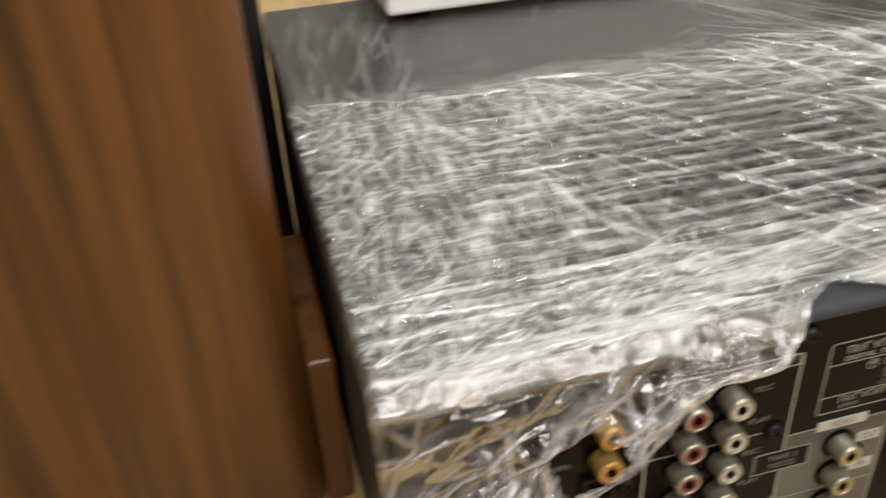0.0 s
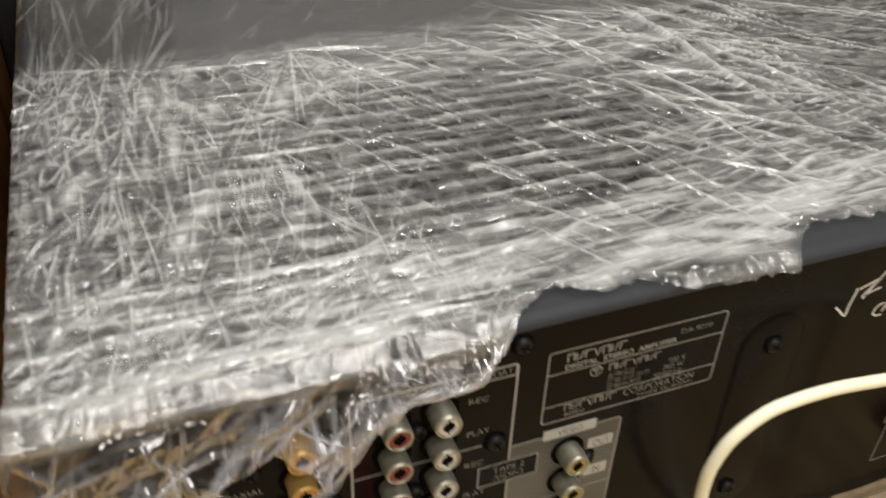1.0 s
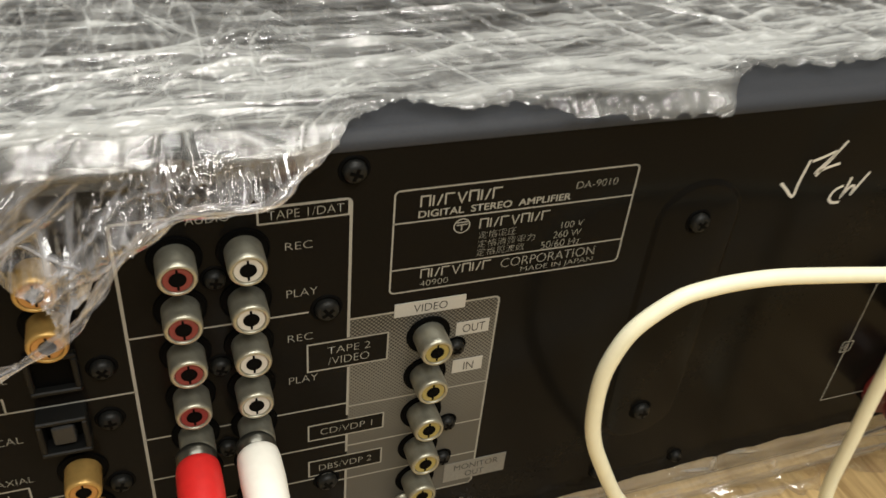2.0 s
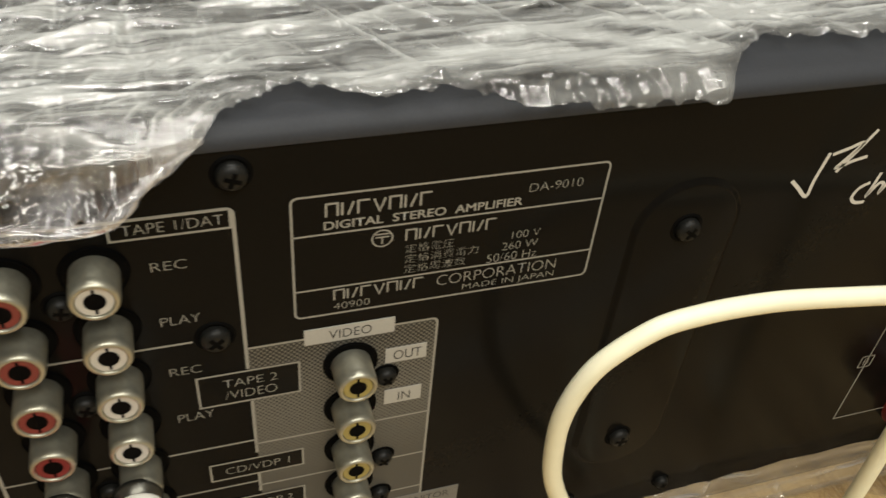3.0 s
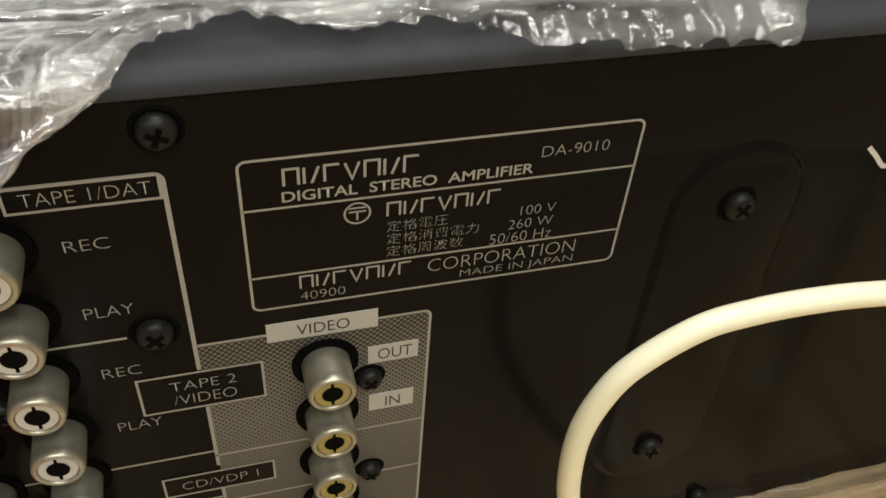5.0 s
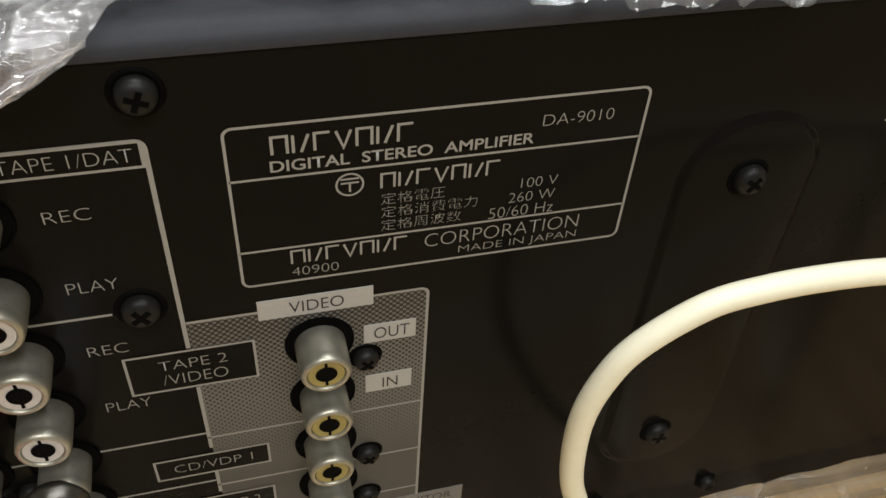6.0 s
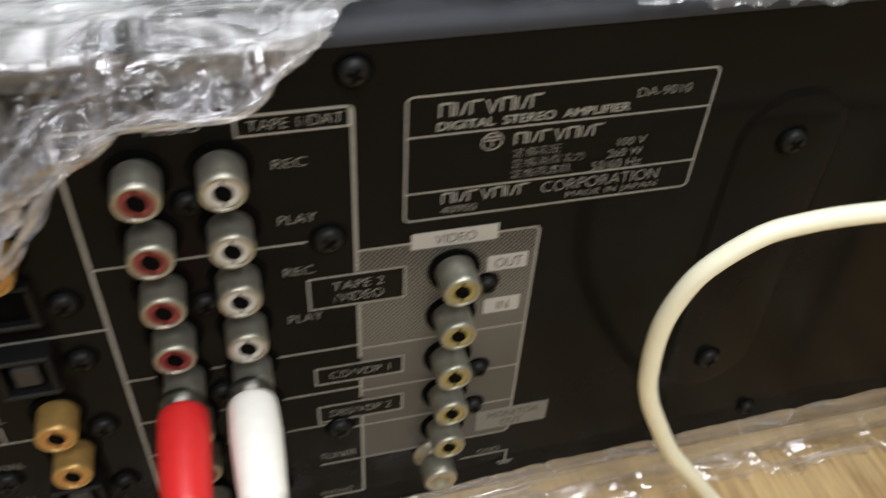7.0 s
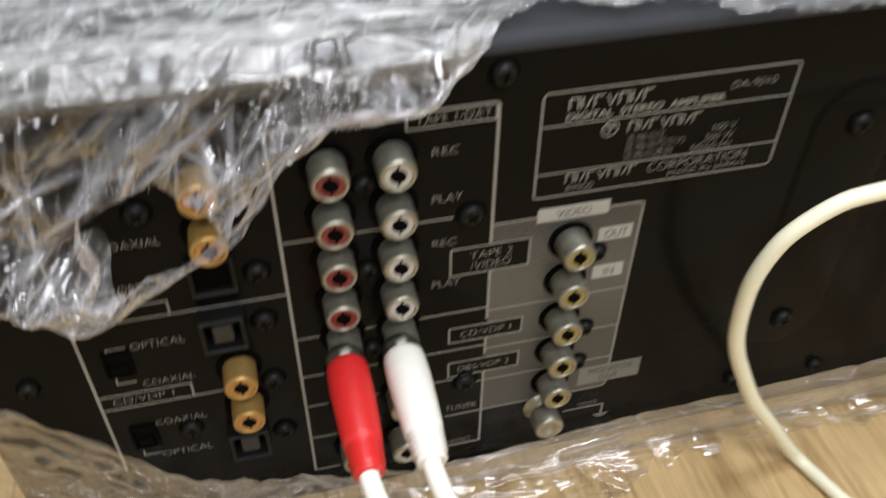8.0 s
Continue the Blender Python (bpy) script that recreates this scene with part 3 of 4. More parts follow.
# sockets
def socket(x, z, metal, ring, reach=7.6, label=""):
    """A phono socket: dark hole in the panel, plated sleeve, coloured insulator with a slotted hole."""
    x, z, d = x * MM, z * MM, reach * MM
    ob = part("phono_socket", lathe([(0.0041, 0.0005), (0.0041, -d + 0.0022), (0.00405, -d + 0.0019), (0.0041, -d + 0.0016), (0.0040, -d + 0.0006), (0.0037, -d + 0.0001), (0.0033, -d), (0.0031, -d + 0.0002), (0.0030, -d + 0.0007), (0.0030, -0.001)], 40), metal, amp, label, True)
    ob.location = (x, 0, z)
    # Flat dark ring drawn for the shaded gap round the sleeve.
    base = part("gap_shade_ring", lathe([(0.0040, -0.0004), (0.0052, -0.0004), (0.0053, -0.0006), (0.0056, -0.0006), (0.0057, 0.0)], 36), M_DARK, ob)
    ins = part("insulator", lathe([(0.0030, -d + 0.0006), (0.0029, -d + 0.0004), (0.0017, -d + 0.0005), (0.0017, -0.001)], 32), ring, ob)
    # Near-black slot and disc stand in for the shade inside the contact.
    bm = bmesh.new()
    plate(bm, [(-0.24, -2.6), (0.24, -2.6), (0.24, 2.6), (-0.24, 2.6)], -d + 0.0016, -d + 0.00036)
    part("contact_slot_shade", bm, M_DARK, ob)
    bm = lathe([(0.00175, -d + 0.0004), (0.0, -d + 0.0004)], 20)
    part("contact_hole_shade", bm, M_DARK, ob)
    return ob


for z in (110.0, 96.7, 83.8, 70.6, 57.6, 44.4, 31.0, 11.4):
    socket(78.4, z, M_NICKEL, M_RED_RING, label="nickel phono socket with red insulator")
    socket(92.3, z, M_NICKEL, M_WHITE_RING, label="nickel phono socket with white insulator")
for z in (77.4, 64.0, 50.0, 36.7, 23.2):
    socket(135.7, z, M_NICKEL, M_YELLOW_RING, label="nickel phono socket with yellow insulator")
for z in (110.8, 97.5, 52.6, 38.9):
    socket(52.4, z, M_GOLD, M_ORANGE_RING, label="gold phono socket with orange insulator")

# ground post
post = part("ground_post", lathe([(0.0052, -0.0002), (0.0052, -0.0012), (0.0026, -0.0014), (0.0026, -0.0035), (0.0040, -0.0036), (0.0042, -0.0044), (0.0042, -0.0088), (0.0039, -0.0094), (0.0022, -0.0094), (0.0021, -0.0086), (0, -0.0086)], 30), M_NICKEL, amp, "nickel ground terminal", True)
post.location = (0.1337, 0, 0.0122)


def screw(x, z, r=2.9):
    """A pan-head screw; the shade of dish and cross recess is near-black colour."""
    e = r * MM
    ob = part("screw", lathe([(e, 0.0), (e, -0.0009), (e * 0.96, -0.0013), (e * 0.80, -0.0019), (e * 0.5, -0.00225), (e * 0.2, -0.0023), (0, -0.0023)], 28), M_SCREW, amp, "", True)
    ob.location = (x * MM, -0.0009 if 200 < x < 210 else 0, z * MM)
    # Raised near-black ring and cross, coloured as the shade of hollows.
    part("dish_shade_ring", lathe([(e * 0.98, -0.00005), (e * 1.12, -0.00035), (e * 1.26, -0.0003), (e * 1.36, 0.0)], 28), M_DARK, ob, "", True)
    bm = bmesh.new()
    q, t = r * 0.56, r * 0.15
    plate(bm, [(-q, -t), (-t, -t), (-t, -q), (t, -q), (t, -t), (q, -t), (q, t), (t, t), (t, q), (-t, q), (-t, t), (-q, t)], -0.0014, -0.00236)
    part("cross_shade", bm, M_DARK, ob)
    ob.rotation_euler = (0, radians((x * 7 + z * 3) % 90), 0)
    return ob


for x, z, r in ((115.8, 126.9, 2.6), (205.9, 101.6, 2.7), (205.9, 32.9, 2.7), (110.1, 90.8, 2.8), (110.3, 30.2, 2.7), (86.0, 103.8, 2.3), (85.6, 78.6, 2.3), (85.6, 51, 2.3),
                (143.2, 71.9, 2.2), (143.4, 44.0, 2.2), (143.2, 29.8, 2.2), (60.8, 83.6, 2.5), (60.4, 67.8, 2.5), (60.0, 46.0, 2.5), (60.4, 24.6, 2.5), (37.4, 32.6, 2.5), (39.5, 105, 2.5),
                (5.0, 58.0, 2.1), (6.0, 14.0, 2.5), (196.8, 6.4, 1.8), (226.0, 5.4, 2.0), (270.0, 122.0, 2.8)):
    screw(x, z, r)


def optical_port(x, z, shut):
    ob = part("optical_port", bmesh.new(), M_PORT, amp, "square optical socket with grey shutter" if shut else "open square optical socket")
    bm = bmesh.new()
    w, h, d = 5.2, 5.4, 0.0052 if shut else 0.0022
    for a, b, c, e in ((-w, w, h - 1.2, h), (-w, w, -h, -h + 1.2), (-w, -w + 1.2, -h + 1.2, h - 1.2), (w - 1.2, w, -h + 1.2, h - 1.2)):
        box(bm, a * MM, b * MM, -d, 0.0, c * MM, e * MM, 0.0003, 1)
    bm.to_mesh(ob.data)
    bm.free()
    ob.location = (x * MM, 0, z * MM)
    # Near-black box coloured as the shade inside the square opening.
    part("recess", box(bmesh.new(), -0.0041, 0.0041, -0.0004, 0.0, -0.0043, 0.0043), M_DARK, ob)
    if shut:
        part("shutter", box(bmesh.new(), -0.0024, 0.0024, -d + 0.0006, -0.0006, -0.0026, 0.0030, 0.0006, 2), M_SHUTTER, ob, "grey shutter flap")
    return ob


optical_port(51.2, 85.0, False)
optical_port(51.0, 69.2, True)
optical_port(51.2, 25.8, True)


def slide_switch(x, z):
    ob = part("slide_switch", bmesh.new(), M_DARK, amp, "black recessed slide switch")
    bm = bmesh.new()
    for a, b, c, e in ((-3.2, 3.2, 3.6, 4.2), (-3.2, 3.2, -4.2, -3.6), (-3.2, -2.6, -3.6, 3.6), (2.6, 3.2, -3.6, 3.6)):
        box(bm, a * MM, b * MM, -0.0009, 0, c * MM, e * MM)
    bm.to_mesh(ob.data)
    bm.free()
    ob.location = (x * MM, 0, z * MM)
    # Near-black box coloured as the shade inside the switch opening.
    part("recess", box(bmesh.new(), -0.0026, 0.0026, -0.0003, 0, -0.0036, 0.0036), M_DARK, ob)
    part("slider", box(bmesh.new(), -0.0019, 0.0019, -0.0011, -0.0003, -0.0032, -0.0006, 0.0003, 1), M_DARK, ob)
    return ob


slide_switch(25.8, 61.2)
slide_switch(25.8, 32.6)


def binding_post(x, z, mat, label):
    ribs = [(0.0100 if k % 2 else 0.0094, -0.008 - 0.0011 * k) for k in range(12)]
    ob = part("binding_post", lathe([(0.0115, 0), (0.0115, -0.0035), (0.0062, -0.004), (0.0062, -0.0075), (0.0094, -0.0078)] + ribs + [(0.0088, -0.0215), (0, -0.022)], 32), mat, amp, label, True)
    ob.location = (x * MM, 0, z * MM)
    return ob


for x in (310, 338):
    binding_post(x, 112, M_RED_KNOB, "dark red speaker terminal knob")
    binding_post(x, 87, M_PLASTIC, "black speaker terminal knob")
    binding_post(x, 52, M_PLASTIC, "black speaker terminal knob")
    binding_post(x, 18, M_RED_KNOB, "dark red speaker terminal knob")

# ---- leads ----


def phono_lead(name, x, z, mat, label, rest):
    lead = tagged(new(name), label, "audio cable", "phono leads")
    lead.location = (x * MM, 0, z * MM)
    ribs = []
    for k in range(5):
        ribs += [(0.0044 - 0.0001 * k, -0.0330 - 0.0014 * k), (0.0035 - 0.0001 * k, -0.0337 - 0.0014 * k)]
    part("plug_shell", lathe([(0.0040, -0.0100), (0.0046, -0.0100), (0.0049, -0.0104), (0.0051, -0.0120), (0.0052, -0.018), (0.0049, -0.026), (0.0046, -0.0315)] + ribs + [(0.0036, -0.0405), (0.0024, -0.041)], 36), mat, lead, "", True)
    part("plug_collar", lathe([(0.0043, -0.0066), (0.0046, -0.0066), (0.0047, -0.0070), (0.0047, -0.0082), (0.0044, -0.0084), (0.0044, -0.0104), (0.0040, -0.0104)], 36), M_COLLAR, lead, "dull grey metal plug collar", True)
    pts = smooth_path([(0, -0.039, 0), (0, -0.043, -0.0004)] + [(a * MM - x * MM, b * MM, c * MM - z * MM) for a, b, c in rest], 10)
    part("wire", tube(pts, 0.0023, 14), M_WHITE, lead, "white round wire", True)
    return lead


phono_lead("red_phono_lead", 77.7, 57.2, M_RED, "white audio lead with red rubber plug in the rear panel", [(79.5, -49, 54), (86.5, -57, 40.5), (101, -65, 16), (124, -70, -9.5), (152, -73, -13.4), (197, -78, -13.4), (228, -90, -13.4), (290, -110, -13.4), (350, -127, -13.4), (430, -150, -13.4)])
phono_lead("white_phono_lead", 91.5, 57.2, M_WHITE, "white audio lead with white rubber plug in the rear panel", [(93, -49, 54), (99, -57, 39.5), (110, -63, 14), (132, -65, -9.5), (158, -67, -13.4), (197, -72, -13.4), (230, -84, -13.4), (290, -103, -13.4), (350, -119, -13.4), (430, -141, -13.4)])

loop = tagged(new("ivory_speaker_cable"), "thick ivory cable looping in front of the rear panel", "cable", "ivory cables")
pts = smooth_path([(v[0] * MM, v[1] * MM, v[2] * MM) for v in ((310, -19, 87), (292, -21, 87), (267, -20.5, 89), (237, -20.5, 93.7), (220, -20.5, 96.2), (209, -20.5, 96.9), (199.5, -20.5, 96.6), (190.4, -20.5, 94.9), (181.3, -20.5, 88.8), (176.9, -20.5, 82.0), (174.5, -20.5, 72), (175.1, -20.5, 58), (177.4, -20.5, 48), (182.0, -20.5, 37.2), (189.2, -20.5, 22.8), (199.0, -20.4, 8.4), (207.0, -20.2, -3.6), (212.4, -20.6, -11.2), (215.4, -23.5, -13.9), (217.6, -30, -13.9), (220.5, -38, -13.9), (229, -56, -13.9), (251, -90, -13.9), (300, -130, -13.8), (360, -156, -13.8))], 12)
part("sheath", tube(pts, 0.0021, 18), M_IVORY, loop, "", True)
drop = tagged(new("ivory_speaker_cable"), "thick ivory cable hanging down beside the speaker terminals", "cable", "ivory cables")
pts = smooth_path([(v[0] * MM, v[1] * MM, v[2] * MM) for v in ((310, -19, 112), (294, -27, 119), (276, -28, 114), (266, -27.5, 98), (264, -27, 70), (264.5, -27, 34), (266, -28, 2), (272, -36, -12.4), (300, -70, -13.8), (380, -110, -13.8))], 12)
part("sheath", tube(pts, 0.0021, 18), M_IVORY, drop, "", True)

# ---- stretch film ----
wrap = tagged(new("plastic_wrap"), "crumpled clear stretch film round the amplifier, torn open at sockets", "plastic film")
rng = np.random.default_rng(7)


def creases(U, V, segs):
    """Relief of fine ridges over a sheet laid out in millimetres: rows of (u, v, angle, length, width, height). Gives height and sharpness."""
    h, c = np.zeros_like(U), np.zeros_like(U)
    for u, v, ang, length, w, top in segs:
        reach = length / 2 + 4 * w
        i0, i1 = np.searchsorted(U[:, 0], (u - reach, u + reach))
        if i1 <= i0:
            continue
        rows = slice(i0, i1)
        near_v = np.abs(V[rows] - v) < reach
        if not near_v.any():
            continue
        cols = np.flatnonzero(near_v.any(0))
        sel = (rows, slice(cols[0], cols[-1] + 1))
        du, dv = U[sel] - u, V[sel] - v
        ca, sa = math.cos(ang), math.sin(ang)
        along, off = du * ca + dv * sa, -du * sa + dv * ca
        off = off + 0.018 * length * (along / length) ** 2 * (1 if (u * 13) % 2 > 1 else -1) * 2
        taper = np.clip(1 - np.abs(along) / (length / 2), 0, 1) ** 0.7
        ridge = np.exp(-(off / w) ** 2) * taper
        h[sel] = np.maximum(h[sel], ridge * top) + 0.15 * ridge * top
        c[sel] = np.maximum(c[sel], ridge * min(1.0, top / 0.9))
    return h, c


def fractal(U, V, seed, scales):
    """Smooth random relief as a sum of waves; scales are (wavelength u, wavelength v, height)."""
    r = np.random.default_rng(seed)
    out = np.zeros_like(U)
    for lu, lv, amp_ in scales:
        for _ in range(7):
            out += amp_ / 3 * np.sin(2 * np.pi * (U / lu * r.uniform(0.5, 1.5) * r.choice((-1, 1)) + V / lv * r.uniform(0.5, 1.5)) + r.uniform(0, 6.3))
    return out


def crumple(U, V, seed, size, amp_, octaves=3, lean=None, spread=0.5):
    """Folded planes of crushed film: soft-edged creases of falling size; lean is the folds' main direction."""
    r = np.random.default_rng(seed)
    out = np.zeros_like(U)
    for k in range(octaves):
        f = size / (1.9 ** k)
        for _ in range(3):
            a = r.uniform(0, math.pi) if lean is None else lean + math.pi / 2 + r.normal(0, spread)
            p, q = r.uniform(0, 1), r.uniform(0.7, 1.5)
            w = (U * math.cos(a) + V * math.sin(a)) / f / q + p + 0.5 * np.sin(V / f * 0.8 + p * 9) * 0.7 + 0.5 * np.sin(U / f * 0.6 + p * 5) * 0.7
            t = np.abs((w % 1) * 2 - 1)
            out += amp_ / (2.0 ** k) * (np.sqrt(t * t + 0.006) - 0.5)
    return out


def sheet(name, X, Y, Z, crease_and_glint, mat, keep=None, label="", layers=None):
    """A film sheet from grids of places in metres; creasing and painted glints stored on its points."""
    nu, nv = X.shape
    co = np.stack([X, Y, Z], -1).reshape(-1, 3)
    idx = np.arange(nu * nv).reshape(nu, nv)
    quads = np.stack([idx[:-1, :-1], idx[1:, :-1], idx[1:, 1:], idx[:-1, 1:]], -1)
    if keep is not None:
        quads = quads[keep[:-1, :-1] & keep[1:, 1:] & keep[1:, :-1] & keep[:-1, 1:]]
    quads = quads.reshape(-1, 4)
    me = bpy.data.meshes.new(name)
    me.from_pydata(co.tolist(), [], quads.tolist())
    at = me.attributes.new("crease_and_glint", "FLOAT", "POINT")
    at.data.foreach_set("value", np.clip(crease_and_glint, 0, 1).ravel().astype(np.float32))
    at = me.attributes.new("layers", "FLOAT", "POINT")
    at.data.foreach_set("value", (np.ones(X.size) if layers is None else layers.ravel()).astype(np.float32))
    me.polygons.foreach_set("use_smooth", [True] * len(me.polygons))
    me.materials.append(mat)
    ob = new(name, me)
    ob.parent = wrap
    if label:
        ob["label"] = label
    return ob


M_FILM_TOP = film_material("film_on_lid", 0.46, 0.05, 0.55, 0.11, ((55, 650, 80, 3), (160, 210, 80, 15)), tint=(0.90, 0.925, 0.91), relief=0.7, white=0.60)
# Bluish tint and haze put the flap's blue-white glints into its colour.
M_FILM_HANG = film_material("hanging_film", 0.13, 0.06, 0.22, 0.085, ((160, 160, 160, 20), (60, 60, 240, 10)), tint=(0.86, 0.87, 0.93), relief=0.35)
M_FILM_LOW = film_material("film_on_wood", 0.20, 0.09, 0.20, 0.09, ((90, 160, 160, 20), (40, 60, 240, 10)), tint=(0.84, 0.79, 0.72), relief=0.4)


def folds(U, V, seed, size, count, lean=None, spread=0.4):
    """Short kinks of crinkled film: relief and the fine line along each kink, broken into patches."""
    r = np.random.default_rng(seed)
    relief, ink = np.zeros_like(U), np.zeros_like(U)
    for k in range(count):
        f = size * r.uniform(0.6, 1.6)
        a = r.uniform(0, math.pi) if lean is None else lean + math.pi / 2 + r.normal(0, spread)
        p = r.uniform(0, 9)
        w = (U * math.cos(a) + V * math.sin(a)) / f + p + 0.45 * np.sin(V / f * 0.55 + p) + 0.45 * np.sin(U / f * 0.7 + 2 * p) + 0.15 * np.sin((U - V) / f * 1.9 + p)
        t = np.abs((w % 1) * 2 - 1)
        on = np.clip(1.6 * np.sin(U / f * 0.31 + V / f * 0.23 * (-1) ** k + 3 * p) + 0.9 * np.sin(V / f * 0.47 - U / f * 0.11 + p) - 0.35, 0, 1)
        relief += on * (np.sqrt(t * t + 0.004) - 0.5)
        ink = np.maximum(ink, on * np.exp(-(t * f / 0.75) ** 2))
    return relief / count ** 0.5, ink


# film over the lid: its rear edge is torn unevenly
EDGE_X = [-60, -12, 40, 80, 98, 106, 110, 113, 118, 124, 130, 136, 141, 147, 153, 161, 177, 203, 206, 211, 217, 225, 240, 300, 440]
EDGE_Y = [-3.6, -3.6, -4.6, -6.2, -6.0, -4.4, -2.2, -0.5, 3, 7.0, 7.0, 4.5, 1.0, 2, 2, -0.8, -2.2, -2.4, 0, 6, 10, 10, 8, 8, 8]
s = np.concatenate([np.linspace(-24, -12, 20), np.linspace(-11.5, 250, 560), np.linspace(251, 438, 130)])
v = np.linspace(0, 1, 620) ** 1.3
S, Vv = np.meshgrid(s, v, indexing="ij")
knots = np.arange(-62, 442, 1.6)
tatter = np.interp(S, knots, np.convolve(rng.normal(0, 1.0, len(knots) + 2), (0.25, 0.5, 0.25), "valid") * 1.25)
ragged = np.interp(S, EDGE_X, EDGE_Y) + np.where(S > 116, tatter, 0) * np.where((S > 158) & (S < 198), 0.45, 1.0)
Yp = ragged + (352 - ragged) * Vv
segs = []


def scatter(n, u0, u1, v0, v1, ang, spread, l0, l1, w0, w1, h0, h1, power=1.0):
    for _ in range(n):
        segs.append((rng.uniform(u0, u1), v0 + (v1 - v0) * rng.uniform(0, 1) ** power, radians(ang + rng.normal(0, spread)), rng.uniform(l0, l1), rng.uniform(w0, w1), rng.uniform(h0, h1)))


scatter(60, -10, 40, 2, 200, 90, 9, 20, 70, 0.35, 1.2, 0.2, 0.7)
scatter(60, 15, 115, 5, 195, 94, 12, 12, 45, 0.3, 0.9, 0.2, 0.7)
scatter(26, -8, 110, 10, 195, 85, 14, 14, 50, 1.6, 3.6, 0.35, 0.8)
scatter(40, -8, 105, 5, 195, 60, 35, 10, 26, 0.35, 0.7, 0.3, 0.8)
for _ in range(38):  # a fan of taut pleats from one gathered point
    a, far, length = radians(rng.uniform(-125, -48)), rng.uniform(8, 100), rng.uniform(25, 80)
    segs.append((97 + math.cos(a) * far, 196 + math.sin(a) * far, a + rng.normal(0, 0.03), length, rng.uniform(0.35, 0.7), rng.uniform(0.25, 0.9)))
scatter(70, 60, 240, 20, 185, 4, 5, 18, 75, 0.4, 0.8, 0.25, 0.85)
scatter(100, 75, 210, 15, 180, -58, 6, 18, 60, 0.3, 0.7, 0.3, 1.0)
scatter(110, 200, 330, 15, 300, -66, 8, 25, 90, 0.4, 1.4, 0.3, 1.2)
scatter(110, 215, 430, 15, 330, -42, 9, 30, 100, 0.5, 1.4, 0.3, 1.2)
scatter(70, 195, 300, 12, 90, 12, 10, 12, 40, 0.4, 1.0, 0.3, 0.9)
scatter(130, -10, 430, -2, 46, 3, 4, 30, 120, 0.4, 1.5, 0.25, 0.8, 1.4)
scatter(90, 60, 430, -2, 45, 14, 9, 14, 50, 0.5, 1.6, 0.4, 1.4)
scatter(70, -10, 50, 190, 340, 84, 8, 30, 90, 0.4, 1.2, 0.2, 0.8)
scatter(36, 40, 230, 195, 340, 65, 20, 15, 60, 0.4, 1.0, 0.2, 0.6)
scatter(80, -8, 22, 0, 210, 72, 22, 10, 32, 0.4, 0.8, 0.4, 1.0)
scatter(110, -10, 120, -2, 26, 30, 30, 6, 18, 0.4, 0.8, 0.5, 1.1)
segs += [(264, 140, radians(-89), 190, 1.7, 2.3), (283, 120, radians(-70), 130, 1.3, 1.6), (12, 196, radians(-14), 50, 0.7, 1.0), (62, 184, radians(-5), 70, 0.7, 1.1), (118, 189, radians(-12), 52, 1.0, 1.6)]
h, c = creases(S, Yp, segs)
band = np.exp(-(np.maximum(0, Yp - 4) / np.interp(S, [0, 50, 100, 150, 230, 440], [6, 10, 16, 21, 30, 34])) ** 2)
crinkle, kinks = folds(S, Yp, 61, 9.0, 7)
creep, lines = folds(S, Yp, 62, 13.0, 5, radians(88), 0.35)
loose_left = np.clip((135 - S) / 45, 0.15, 1) * np.clip((205 - Yp) / 12, 0.1, 1)
loose = fractal(S, Yp, 3, ((90, 30, 0.5), (60, 11, 0.25)))
near = np.clip((215 - Yp) / 25, 0.12, 1)
lift = 0.5 + loose_left * (0.55 * crinkle + 0.5 * creep + 0.55) + np.abs(loose) * near + 0.5 * np.abs(crumple(S, Yp, 41, 26, 0.9, 3)) * near + h * (0.35 + 0.65 * near) * (1 - 0.45 * band) + band * (1.0 + 0.8 * np.abs(np.sin(S / 37.0)))
hemmed = np.where(S > 108, 0.18 + 0.82 * np.clip((Yp - ragged) / 11.0, 0, 1), 0.12 + 0.88 * np.clip((Yp + 4.0) / 8.0, 0, 1))  # fewer layers at the torn edge
taut = np.clip(1.15 - np.abs(S - 148) / 70, 0, 1) * np.clip(1.2 - np.abs(Yp - 95) / 62, 0, 1)  # one clear layer over the middle slots
taut = np.clip(taut * 2.5, 0, 1)
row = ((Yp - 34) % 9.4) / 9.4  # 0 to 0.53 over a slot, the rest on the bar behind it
# Whitening painted over the bars stands in for glints on the film there.
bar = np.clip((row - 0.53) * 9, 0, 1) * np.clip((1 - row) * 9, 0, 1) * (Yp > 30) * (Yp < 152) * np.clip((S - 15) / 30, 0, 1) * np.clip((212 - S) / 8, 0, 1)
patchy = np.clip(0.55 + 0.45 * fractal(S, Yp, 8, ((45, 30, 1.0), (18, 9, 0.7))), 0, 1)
cloudy = np.clip(1.0 + 0.8 * fractal(S, Yp, 17, ((70, 22, 1.0), (24, 9, 0.8))), 0.15, 2.2)
rough_hem = np.exp(-((Yp - ragged) / 6.0) ** 2) * np.clip((S - 112) / 8, 0, 1)
lift = lift + rough_hem * (0.2 + 1.0 * np.abs(crumple(S, Yp, 52, 8.0, 1.0, 3)))
lift = lift - 0.15 * (1 - bar) * taut + 0.08 * bar
